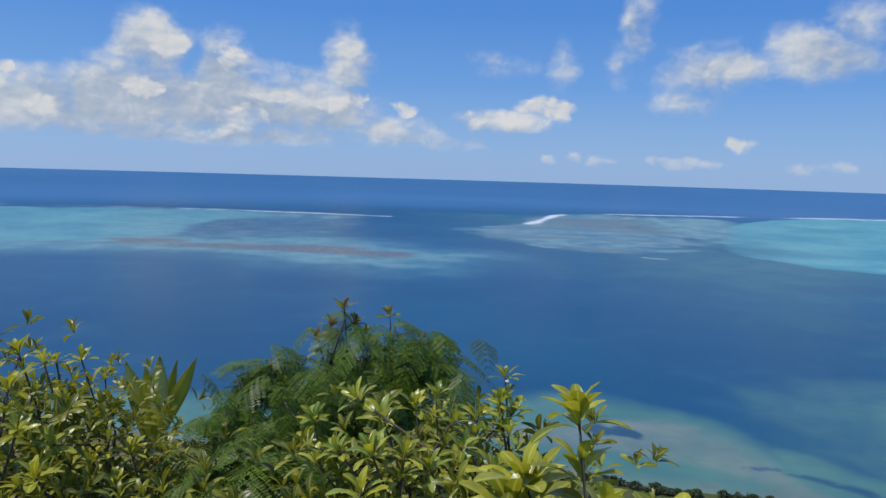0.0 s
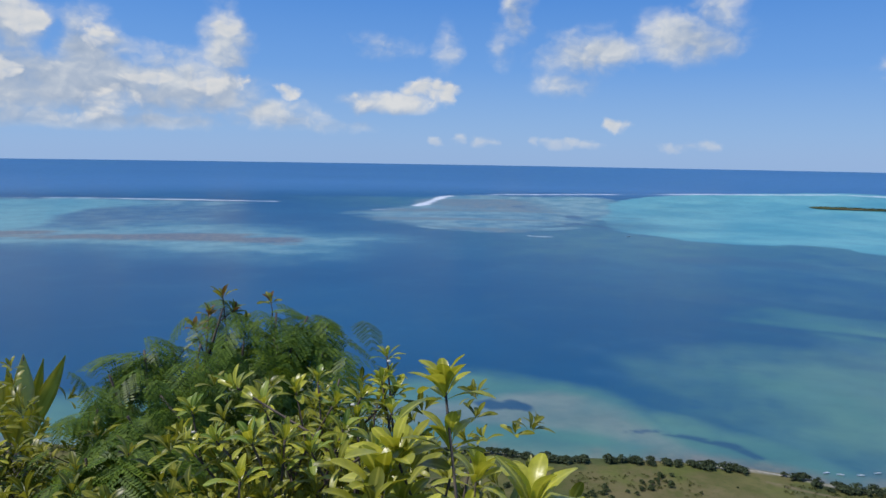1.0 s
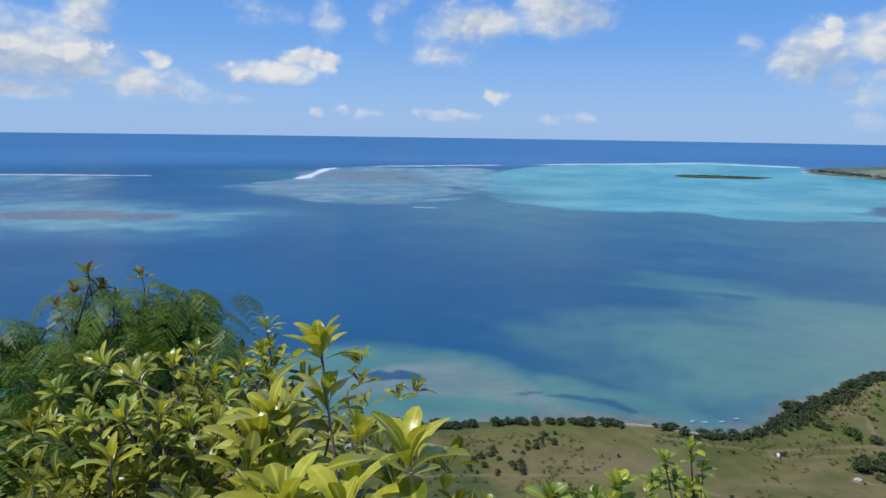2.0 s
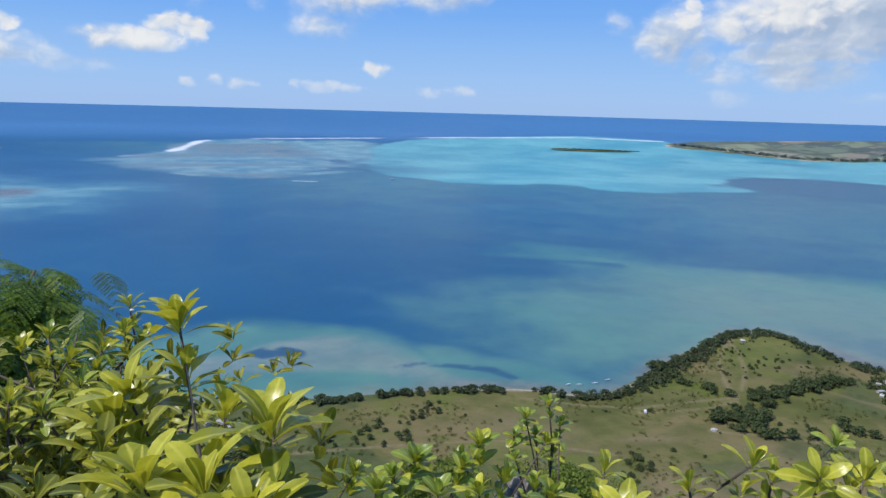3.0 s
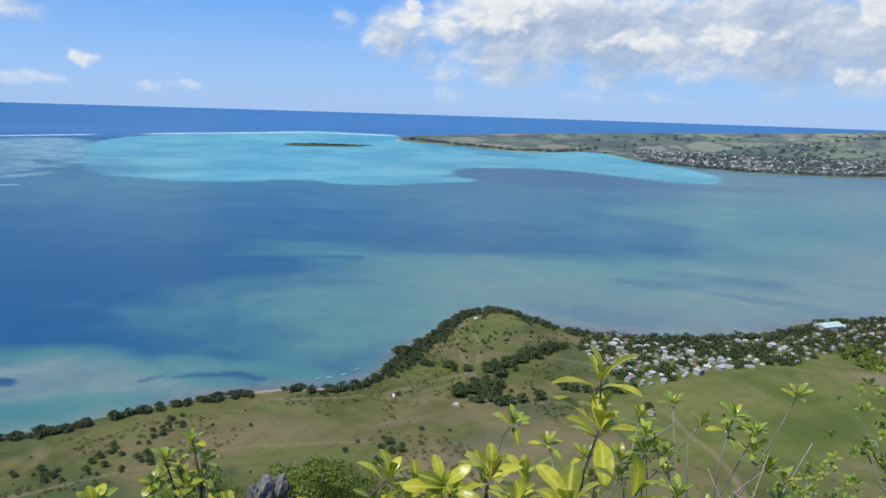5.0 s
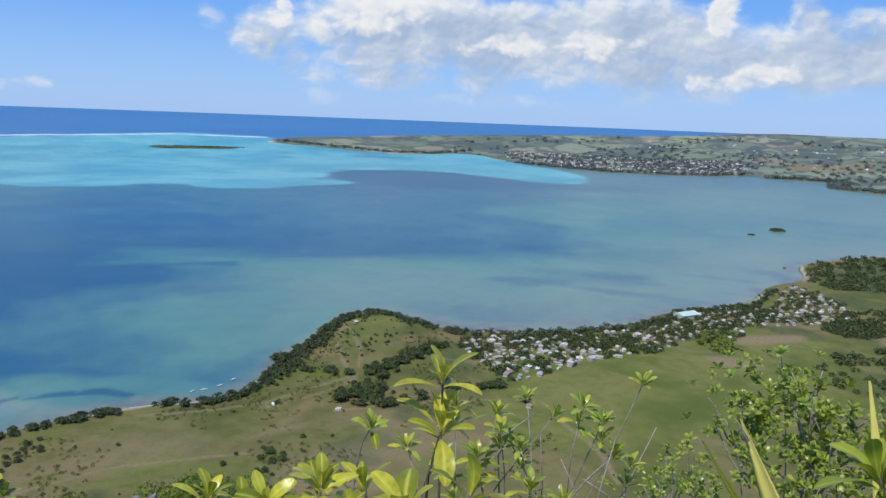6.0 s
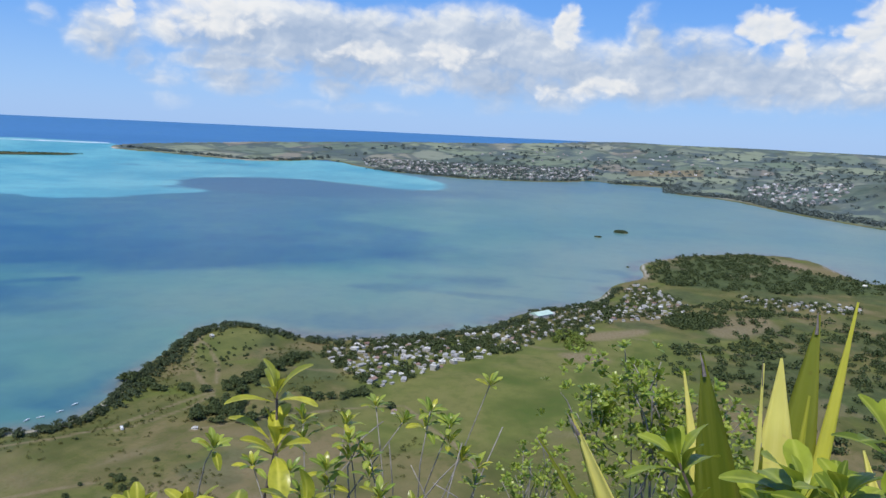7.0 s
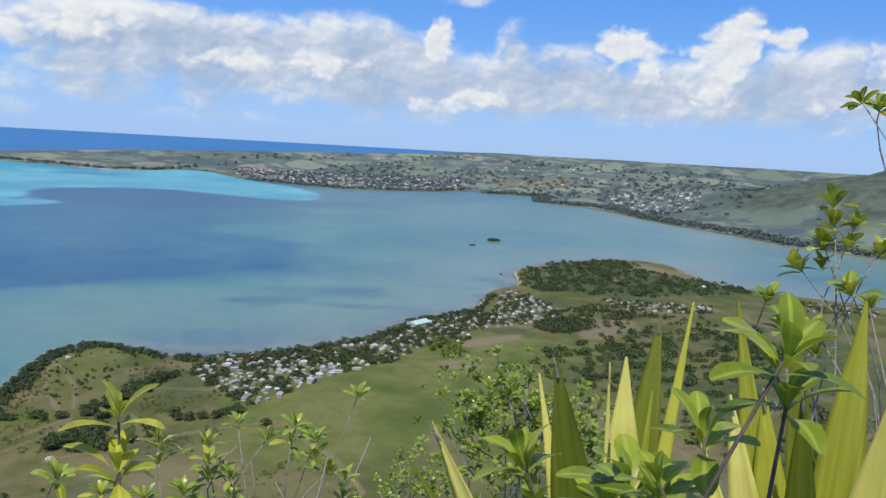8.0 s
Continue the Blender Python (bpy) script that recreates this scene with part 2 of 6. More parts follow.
def bottom(name, keen=1.0):
    """A bottom's cover, broken up where it thins out."""
    a = g.attr(name)
    thin = g.math("MULTIPLY", g.math("MULTIPLY", a, g.math("SUBTRACT", 1.0, a)), 4.0)
    return g.math("MULTIPLY_ADD", g.math("MULTIPLY", thin, ragged), 0.42 * keen, a, True)


deep = g.mix(g.smooth(g.noise(pos, 0.0016, 4.0), 0.35, 0.65), (0.003, 0.064, 0.152), (0.008, 0.086, 0.182))
c = g.mix(g.attr("ocean_haze"), deep, (0.075, 0.205, 0.415))
c = g.mix(bottom("murk"), c, g.mix(g.smooth(g.noise(pos, 0.004, 5.0), 0.35, 0.7), (0.074, 0.212, 0.182), (0.125, 0.272, 0.212)))
c = g.mix(bottom("silt", 0.5), c, (0.232, 0.286, 0.212))
c = g.mix(bottom("flat"), c, g.mix(g.smooth(patch, 0.36, 0.66), (0.120, 0.275, 0.305), (0.270, 0.420, 0.405)))
lagoon_sand = g.mix(g.smooth(g.noise(pos, 0.003, 6.0, 0.6), 0.35, 0.65), (0.085, 0.350, 0.390), (0.190, 0.500, 0.490))
c = g.mix(bottom("turquoise", 0.7), c, g.mix(g.smooth(patch, 0.52, 0.70, 0.0, 0.40), lagoon_sand, (0.060, 0.265, 0.335)))
c = g.mix(bottom("sand"), c, g.mix(g.smooth(g.noise(pos, 0.02, 6.0), 0.3, 0.7), (0.165, 0.225, 0.205), (0.285, 0.315, 0.270)))
c = g.mix(bottom("coral"), c, g.mix(g.smooth(speck, 0.4, 0.62), (0.105, 0.120, 0.125), (0.230, 0.205, 0.170)))
c = g.mix(bottom("weed", 1.2), c, (0.026, 0.085, 0.150))
mottle = g.noise(pos, 0.035, 6.0, 0.65)
c = g.mix(g.smooth(mottle, 0.40, 0.72, 0.0, 0.16), c, (0.020, 0.075, 0.120))
c = g.mix(g.smooth(g.noise(pos, 0.009, 5.0, 0.6), 0.50, 0.72, 0.0, 0.14), c, (0.120, 0.260, 0.300))
c = g.mix(bottom("foam"), c, (0.85, 0.88, 0.90))
ripple = g.noise(pos, 0.35, 6.0, 0.65)
surface(g, c, 0.30, ripple, 0.25, 0.25, 0.29)

# Ground: pasture, cane fields, bare earth and woods by broad masks, with grain on top.
ground_mat, g = material("ground_cover")
pos = g.position()
fine = g.noise(pos, 0.35, 6.0, 0.65)
mid = g.noise(pos, 0.022, 5.0, 0.6)
broad = g.noise(pos, 0.006, 4.0, 0.55)
grass = g.mix(g.smooth(mid, 0.36, 0.66), (0.088, 0.098, 0.032), (0.155, 0.148, 0.056))
grass = g.mix(g.smooth(broad, 0.45, 0.62), grass, (0.190, 0.156, 0.078))
tuft = g.noise(pos, 0.09, 6.0, 0.7)
sward = g.noise(pos, 0.013, 6.0, 0.62, 0.6)
grass = g.mix(g.smooth(sward, 0.50, 0.66, 0.0, 0.85), grass, (0.120, 0.150, 0.034))
grass = g.mix(g.smooth(sward, 0.44, 0.32, 0.0, 0.70), grass, (0.215, 0.172, 0.086))
grass = g.mix(g.smooth(tuft, 0.48, 0.66, 0.0, 0.6), grass, (0.085, 0.105, 0.028))
grass = g.mix(g.smooth(fine, 0.52, 0.75, 0.0, 0.55), grass, (0.070, 0.100, 0.028))
cane = g.mix(g.smooth(mid, 0.3, 0.7), (0.092, 0.122, 0.030), (0.165, 0.178, 0.052))
cane = g.mix(g.smooth(sward, 0.48, 0.62, 0.0, 0.7), cane, (0.190, 0.182, 0.066))
cane = g.mix(g.smooth(sward, 0.44, 0.34, 0.0, 0.6), cane, (0.078, 0.120, 0.026))
cane = g.mix(g.smooth(tuft, 0.46, 0.64, 0.0, 0.45), cane, (0.105, 0.120, 0.036))
c = g.mix(g.attr("lush"), grass, cane)
wide = g.node("ShaderNodeMapping", {0: pos, 2: (0, 0, 0.5), 3: (0.0030, 0.0044, 0.0)}).outputs[0]
cells = g.node("ShaderNodeTexVoronoi", {"Vector": wide, "Scale": 1.0, "Randomness": 0.8})
cells.distance = "CHEBYCHEV"
pick = g.node("ShaderNodeSeparateColor", {0: cells.outputs["Color"]})
# Far fields, hedges and copses are greyed and blued to paint in haze.
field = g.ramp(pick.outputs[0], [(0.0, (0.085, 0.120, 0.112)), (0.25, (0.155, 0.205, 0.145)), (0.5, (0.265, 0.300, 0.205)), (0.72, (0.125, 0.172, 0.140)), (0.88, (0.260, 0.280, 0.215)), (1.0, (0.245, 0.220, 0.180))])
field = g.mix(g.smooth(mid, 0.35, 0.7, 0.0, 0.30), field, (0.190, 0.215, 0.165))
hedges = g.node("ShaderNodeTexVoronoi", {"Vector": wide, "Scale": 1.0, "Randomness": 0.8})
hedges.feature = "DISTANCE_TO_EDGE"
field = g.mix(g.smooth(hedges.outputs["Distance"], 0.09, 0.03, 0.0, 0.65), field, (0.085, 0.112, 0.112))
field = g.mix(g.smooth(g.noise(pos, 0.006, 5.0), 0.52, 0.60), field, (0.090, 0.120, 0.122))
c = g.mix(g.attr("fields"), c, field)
# Woods on the far hills carry the same painted haze tint.
hazy_hill_wood = g.mix(g.smooth(mid, 0.35, 0.65), (0.062, 0.088, 0.070), (0.120, 0.140, 0.100))
scrub_tone = g.mix(g.smooth(tuft, 0.35, 0.65), (0.050, 0.072, 0.030), (0.095, 0.120, 0.048))
c = g.mix(g.attr("scrub"), c, g.mix(g.attr("fields"), scrub_tone, hazy_hill_wood))
c = g.mix(g.attr("earth"), c, g.mix(g.smooth(fine, 0.3, 0.7), (0.190, 0.150, 0.080), (0.275, 0.225, 0.145)))
c = g.mix(g.attr("beach"), c, g.mix(g.smooth(fine, 0.3, 0.7), (0.36, 0.33, 0.28), (0.52, 0.49, 0.43)))
surface(g, c, 0.95, fine, 1.2, 0.5, 0.1)

rock_mat = plain("weathered_basalt", (0.10, 0.095, 0.095), (0.30, 0.28, 0.27), 3.0, 0.9, 0.12)
bark_mat = plain("grey_brown_bark", (0.055, 0.042, 0.034), (0.170, 0.140, 0.115), 40.0, 0.85, 0.004)
pale_bark_mat = plain("pale_lichened_bark", (0.16, 0.145, 0.13), (0.40, 0.37, 0.34), 55.0, 0.85, 0.003)
trunk_mat = plain("tree_bark", (0.06, 0.045, 0.03), (0.15, 0.12, 0.09), 2.0, 0.9, 0.05)
# Inner leaves of yellow-green bushes, with shade put into a darker green.
inner_shade_leaf = leafy("shade_darkened_leaf", (0.060, 0.090, 0.012), (0.420, 0.420, 0.046), 0.36, 0.28, 60.0, 0.4)
bright_leaf = leafy("yellow_green_leaf", (0.170, 0.215, 0.018), (0.660, 0.640, 0.072), 0.30, 0.34, 60.0, 0.45)
green_leaf = leafy("glossy_green_leaf", (0.135, 0.235, 0.030), (0.420, 0.490, 0.085), 0.32, 0.32, 60.0, 0.40)
olive_leaf = leafy("olive_leaf", (0.140, 0.165, 0.025), (0.400, 0.390, 0.062), 0.45, 0.30, 60.0, 0.25)
gloss_leaf = leafy("dark_glossy_leaf", (0.125, 0.190, 0.016), (0.400, 0.470, 0.052), 0.36, 0.32, 60.0, 0.3)
red_leaf = leafy("bronze_young_leaf", (0.16, 0.07, 0.02), (0.26, 0.15, 0.04), 0.40, 0.25)
feather_leaf = leafy("feathery_green_leaf", (0.045, 0.105, 0.014), (0.230, 0.330, 0.036), 0.42, 0.32, 20.0, 0.3)
sword_leaf = leafy("sword_leaf", (0.250, 0.310, 0.024), (0.640, 0.640, 0.075), 0.34, 0.42, 7.0, 0.4, 0.7)
sword_green = leafy("olive_green_sword_leaf", (0.130, 0.185, 0.016), (0.330, 0.370, 0.040), 0.34, 0.50, 7.0, 0.4, 0.5)
sword_pale = leafy("pale_yellow_sword_leaf", (0.800, 0.720, 0.120), (0.920, 0.870, 0.260), 0.32, 0.24, 7.0, 0.45, 0.3)
dry_tip = plain("dry_grey_leaf_tip", (0.07, 0.06, 0.055), (0.24, 0.21, 0.19), 90.0, 0.9, 0.002)
petal_mat = plain("white_blossom", (0.70, 0.68, 0.58), (0.85, 0.84, 0.78), 80.0, 0.6, 0.002)
crown_mat = leafy("tree_crown", (0.050, 0.075, 0.030), (0.105, 0.135, 0.050), 0.7, 0.15, 0.8, 0.2)
hedge_mat = leafy("mangrove_crown", (0.045, 0.068, 0.034), (0.090, 0.115, 0.052), 0.7, 0.12, 0.8, 0.2)
# Far woods: distance haze is painted in as a bluish grey-green.
far_wood_mat = leafy("haze_tinted_far_wood", (0.105, 0.138, 0.132), (0.150, 0.185, 0.172), 0.8, 0.12, 0.3, 0.1)
light_crown_mat = leafy("light_green_crown", (0.120, 0.170, 0.030), (0.215, 0.265, 0.055), 0.7, 0.2, 0.8, 0.2)
slope_mat = leafy("slope_foliage", (0.110, 0.170, 0.024), (0.240, 0.300, 0.050), 0.6, 0.25, 5.0, 0.25)
wall_mat = plain("painted_wall", (0.30, 0.28, 0.26), (0.72, 0.70, 0.67), 0.6, 0.8, 0.01, 0.3, 0.8)
roof_white = plain("white_flat_roof", (0.34, 0.33, 0.31), (0.80, 0.79, 0.76), 0.4, 0.6, 0.02, 0.3, 0.6)
roof_grey = plain("grey_sheet_roof", (0.20, 0.195, 0.19), (0.48, 0.47, 0.45), 0.5, 0.55, 0.02, 0.4, 0.7)
roof_rust = plain("rusty_roof", (0.22, 0.13, 0.10), (0.38, 0.27, 0.22), 0.5, 0.7, 0.02, 0.3, 0.7)
roof_green = plain("pale_green_roof", (0.42, 0.58, 0.50), (0.58, 0.72, 0.64), 0.2, 0.5, 0.02, 0.4)
glass_dark = plain("dark_window", (0.03, 0.035, 0.04), (0.08, 0.09, 0.10), 0.5, 0.2, 0.0, 0.5)
door_mat = plain("brown_door", (0.12, 0.07, 0.045), (0.22, 0.14, 0.09), 2.0, 0.6, 0.005)
boat_mat = plain("white_hull", (0.70, 0.72, 0.74), (0.85, 0.86, 0.87), 0.7, 0.35, 0.0)
boat_in = plain("boat_interior", (0.20, 0.32, 0.42), (0.35, 0.45, 0.52), 1.0, 0.6, 0.0)

# ---------------------------------------------------------------- ground and sea
HEIGHT, FLAT, RIM = 220.0, 2600.0, 4900.0


def view_rise(d):
    """Bends sea and plain up beyond the bay to fit the camera's skyline."""
    return 181.5 * (np.clip(np.asarray(d, float) - FLAT, 0, None) / (RIM - FLAT)) ** 2.2


def lattice(ix, iy, seed):
    h = (ix.astype(np.int64) * 374761393 + iy.astype(np.int64) * 668265263 + seed * 1442695041) & 0x7FFFFFFF
    h = ((h ^ (h >> 13)) * 1274126177) & 0x7FFFFFFF
    return ((h ^ (h >> 16)) & 0xFFFF) / 65535.0


def fbm(x, y, size, octaves=4, seed=0):
    """Smooth noise from 0 to 1; size is the widest feature in metres."""
    total, amp, norm = 0.0, 1.0, 0.0
    for k in range(octaves):
        u, v = x / size * 2 ** k, y / size * 2 ** k
        iu, iv = np.floor(u), np.floor(v)
        fu, fv = u - iu, v - iv
        fu, fv = fu * fu * (3 - 2 * fu), fv * fv * (3 - 2 * fv)
        a, b = lattice(iu, iv, seed + k), lattice(iu + 1, iv, seed + k)
        c, d = lattice(iu, iv + 1, seed + k), lattice(iu + 1, iv + 1, seed + k)
        total = total + amp * ((a * (1 - fu) + b * fu) * (1 - fv) + (c * (1 - fu) + d * fu) * fv)
        norm += amp
        amp *= 0.5
    return total / norm


def inside(x, y, poly):
    """Signed distance to a closed outline in metres, positive inside."""
    p = np.asarray(poly, float)
    best = np.full(np.shape(x), 1e18)
    odd = np.zeros(np.shape(x), bool)
    for (ax, ay), (bx, by) in zip(p, np.roll(p, -1, 0)):
        ex, ey = bx - ax, by - ay
        t = np.clip(((x - ax) * ex + (y - ay) * ey) / (ex * ex + ey * ey + 1e-9), 0, 1)
        best = np.minimum(best, (x - ax - t * ex) ** 2 + (y - ay - t * ey) ** 2)
        if ey != 0:
            odd ^= ((ay > y) != (by > y)) & (x < ex * (y - ay) / ey + ax)
    return np.where(odd, 1, -1) * np.sqrt(best)


def off_line(x, y, line):
    """Distance to an open line."""
    best = np.full(np.shape(x), 1e18)
    p = np.asarray(line, float)
    for (ax, ay), (bx, by) in zip(p[:-1], p[1:]):
        ex, ey = bx - ax, by - ay
        t = np.clip(((x - ax) * ex + (y - ay) * ey) / (ex * ex + ey * ey + 1e-9), 0, 1)
        best = np.minimum(best, (x - ax - t * ex) ** 2 + (y - ay - t * ey) ** 2)
    return np.sqrt(best)


def step(v, lo, hi):
    t = np.clip((v - lo) / (hi - lo), 0, 1)
    return t * t * (3 - 2 * t)


def rounded(points, rounds=2):
    """Cuts the corners of an outline so that it bends like a shore."""
    p = np.asarray(points, float)
    for _ in range(rounds):
        q = np.roll(p, -1, 0)
        p = np.stack([p * 0.75 + q * 0.25, p * 0.25 + q * 0.75], 1).reshape(-1, 2)
    return p


# Shores fitted to the camera's view: metres east and north of the summit.
HEADLAND = [(-1500, 700), (-800, 640), (-400, 590), (-100, 545), (60, 522), (120, 511), (171, 492), (215, 487), (259, 475), (314, 452),
            (336, 429), (365, 414), (415, 430), (462, 450), (512, 466), (549, 482), (586, 494), (634, 474), (621, 419), (620, 374),
            (651, 325), (681, 292), (762, 229), (868, 205), (952, 142), (1068, 137), (1118, 124), (1172, 96), (1287, 124), (1370, 92),
            (1461, 46), (1570, -68), (1566, -173), (1377, -209), (1324, -282), (1296, -349), (1268, -486), (1100, -1000), (500, -1900), (-1500, -1900)]
PLAIN = [(2706, 2787), (2815, 2461), (2868, 2121), (3006, 1984), (3244, 1899), (3045, 1535), (2989, 1253), (2991, 1041), (3087, 800), (3190, 660),
         (3331, 573), (3259, 456), (3285, 190), (3035, 232), (2951, -45), (2578, -214), (2281, -437), (2085, -546), (1939, -728), (1750, -1150),
         (1300, -2100), (1500, -5600), (6200, -5600), (6200, 500), (4950, 620), (4560, 1210), (4358, 1554), (4065, 1984), (3722, 2330), (3421, 2571),
         (2979, 2839), (2767, 2855)]
headland, plain_shore = rounded(HEADLAND), rounded(PLAIN)


def shore(x, y):
    """Distance inland, in metres (negative at sea), with a ragged edge."""
    d = np.hypot(x, y)
    rag = (fbm(x, y, 60, 4, 11) - 0.5) * 16
    return np.maximum(inside(x, y, headland) + rag * 0.5, inside(x, y, plain_shore) + rag * (1 + d / 2500))


def relief(x, y, s=None):
    """Height of the ground."""
    s = shore(x, y) if s is None else s
    r = np.hypot(x, y)
    base = view_rise(r) + np.where(s > 0, 1.2 + 5.0 * step(s, 0, 160), -3.0 + 3.9 * step(s, -14, 0))
    roll = (fbm(x, y, 260, 4, 3) - 0.5) * 9 * step(s, 10, 120)
    knoll = 2.5 * np.exp(-(((x - 590) / 60) ** 2 + ((y - 430) / 70) ** 2))
    shelf = 6 * np.exp(-(((x - 560) / 150) ** 2 + ((y - 150) / 110) ** 2))
    hills = 255 * np.exp(-(((x - 2720) / 430) ** 2 + ((y + 1180) / 520) ** 2)) + 60 * np.exp(-(((x - 3350) / 600) ** 2 + ((y + 700) / 400) ** 2))
    hills = hills * (0.72 + 0.56 * fbm(x, y, 420, 5, 21)) * step(s, 60, 500)
    low = base + np.where(s > 0, np.clip(roll, -1, None) + knoll + shelf + hills, 0)
    ang = np.arctan2(x, y)
    crag = 1 + 0.07 * (fbm(ang * 40 + 90, r * 0.25, 40, 4, 5) - 0.5)
    top = 218.35 - 0.36 * np.minimum(r, 5) - 0.66 * crag * np.clip(r - 5, 0, None)
    top = top + (fbm(x, y, 14, 4, 8) - 0.5) * 3.0 * step(r, 8, 40) + (fbm(x, y, 1.2, 3, 9) - 0.5) * 0.16
    top = top + 3.0 * np.exp(-(((x - 22) / 9) ** 2 + ((y - 31) / 7) ** 2))
    k = 16.0
    m = np.maximum(top, low)
    return m + np.where(r > 30, k * np.exp(-np.abs(top - low) / k) * 0.30, 0)


def ground_height(x, y):
    return float(relief(np.array([float(x)]), np.array([float(y)]))[0])


def sheet_mesh(name, x, y, z, closed, masks):
    """A grid of rows and columns as one mesh, with named masks on its corners."""
    rows, cols = x.shape
    me = bpy.data.meshes.new(name)
    idx = np.arange(rows * cols).reshape(rows, cols)
    nxt = np.roll(idx, -1, 1) if closed else idx[:, 1:]
    cur = idx if closed else idx[:, :-1]
    quads = np.stack([cur[:-1], nxt[:-1], nxt[1:], cur[1:]], -1).reshape(-1, 4)[:, ::-1]
    me.vertices.add(rows * cols)
    me.vertices.foreach_set("co", np.stack([x, y, z], -1).astype(np.float32).ravel())
    me.loops.add(quads.size)
    me.loops.foreach_set("vertex_index", quads.astype(np.int32).ravel())
    me.polygons.add(len(quads))
    me.polygons.foreach_set("loop_start", np.arange(0, quads.size, 4, dtype=np.int32))
    for key, value in masks.items():
        a = me.attributes.new(key, "FLOAT", "POINT")
        a.data.foreach_set("value", np.clip(value, 0, 1).astype(np.float32).ravel())
    me.update()
    me.validate()
    me.polygons.foreach_set("use_smooth", np.ones(len(me.polygons), bool))
    return me


def reach(elevations):
    """Distance at which a line of sight that many degrees down meets the flat or rising sheet."""
    d = np.linspace(200, RIM, 20000)
    down = np.degrees(np.arctan2(HEIGHT - view_rise(d), d))
    return np.interp(-np.asarray(elevations), -down, d)


# Columns: close together over the bay, wide apart behind the summit.
bearing = np.radians(np.concatenate([np.arange(-38, 116, 0.2), np.arange(116, 322, 2.0)]))

rings = np.concatenate([[0.02, 0.15], np.geomspace(0.4, 300, 90), reach(np.concatenate([np.arange(36, 6, -0.11), np.arange(6, 0.449, -0.04)]))])
rings = np.unique(np.round(rings, 3))
rings = rings[np.concatenate([[True], np.diff(rings) > 0.05])]
R, B = np.meshgrid(rings, bearing, indexing="ij")
GX, GY = R * np.sin(B), R * np.cos(B)
S = shore(GX, GY)
GZ = relief(GX, GY, S)
wob = (fbm(GX, GY, 90, 4, 31) - 0.5) * 60
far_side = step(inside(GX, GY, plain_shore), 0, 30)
lush = step(inside(GX, GY, rounded([(590, 330), (640, 250), (760, 150), (860, 60), (760, -20), (560, 40), (430, 130), (400, 220)])) + wob * 0.6, -10, 25)
lush = np.maximum(lush, 0.9 * step(inside(GX, GY, rounded([(815, 29), (838, -25), (793, -46), (742, -19), (752, 19)])) + wob * 0.15, -4, 8))
lush = np.maximum(lush, 0.9 * step(inside(GX, GY, rounded([(224, 388), (258, 384), (280, 357), (267, 341), (228, 363)])) + wob * 0.3, -6, 12))
lush = np.maximum(lush, 0.8 * step(inside(GX, GY, rounded([(520, 460), (600, 490), (630, 430), (560, 390), (500, 410)])) + wob * 0.3, -8, 12))
earth = step(fbm(GX, GY, 130, 5, 41), 0.60, 0.74) * step(fbm(GX, GY, 700, 2, 43), 0.42, 0.6) * 0.45
earth = np.maximum(earth, 0.9 * step(inside(GX, GY, rounded([(735, 160), (800, 110), (840, 60), (800, 60), (745, 110)])) + wob * 0.25, -4, 8))
earth = np.maximum(earth, 0.4 * step(6.0 - np.abs(fbm(GX, GY, 150, 3, 47) - 0.5) * 300 + 0 * R, 0, 4) * step(fbm(GX, GY, 300, 2, 48), 0.52, 0.62))
paths = [[(300, 436), (335, 405), (370, 384), (412, 376), (450, 366)], [(452, 364), (470, 392), (505, 430), (548, 462), (580, 478)], [(486, 212), (455, 177), (442, 157), (425, 138), (400, 120)], [(100, 420), (170, 402), (240, 380), (300, 330)], [(386, 330), (430, 290), (470, 240), (486, 212)], [(365, 377), (388, 368), (418, 360), (446, 360)], [(563, 476), (549, 448), (506, 402), (469, 375)]]
earth = earth * (1 - far_side)
earth = np.maximum(earth, 0.8 * step(inside(GX, GY, [(3800, 476), (4058, 103), (3737, 92), (3564, 445)]), 0, 20))
earth = np.maximum(earth, 0.7 * step(inside(GX, GY, rounded([(1440, -70), (1530, -90), (1500, -165), (1420, -150)])) + wob * 0.2, 0, 12))
for patch_of_soil, depth in (([(304, 352), (336, 352), (367, 336), (358, 322), (325, 335)], 0.55), ([(303, 263), (332, 238), (336, 216), (302, 231), (283, 250)], 0.65),
                             ([(864, 11), (959, -26), (987, -72), (918, -78), (825, -25)], 0.75), ([(678, 140), (704, 99), (682, 79), (654, 113)], 0.9),
                             ([(1254, -20), (1316, -80), (1274, -80), (1222, -22)], 0.8), ([(1407, -105), (1477, -103), (1475, -163), (1398, -161)], 0.95)):
    earth = np.maximum(earth, depth * step(inside(GX, GY, rounded(patch_of_soil)) + wob * 0.18, -5, 9))
for line in paths:
    earth = np.maximum(earth, 0.7 * step(off_line(GX, GY, line) + (fbm(GX, GY, 14, 3, 49) - 0.5) * 3, 2.6, 0.8))
scrub = step(fbm(GX, GY, 70, 5, 51), 0.60, 0.70) * (1 - lush) * 0.75
scrub = np.maximum(scrub, 0.85 * step(inside(GX, GY, rounded([(760, 60), (880, 40), (1000, -30), (1080, -260), (900, -420), (600, -420), (600, -60)])) + wob, 0, 40) * step(fbm(GX, GY, 60, 4, 54), 0.36, 0.55))
scrub = np.maximum(scrub, step(GZ - view_rise(R), 24, 60) * (R < 1500) * step(fbm(GX, GY, 30, 4, 52), 0.30, 0.5))
scrub = np.maximum(scrub, step(GZ - view_rise(R), 25, 90) * (R > 2000) * step(fbm(GX, GY, 300, 4, 53), 0.32, 0.55))
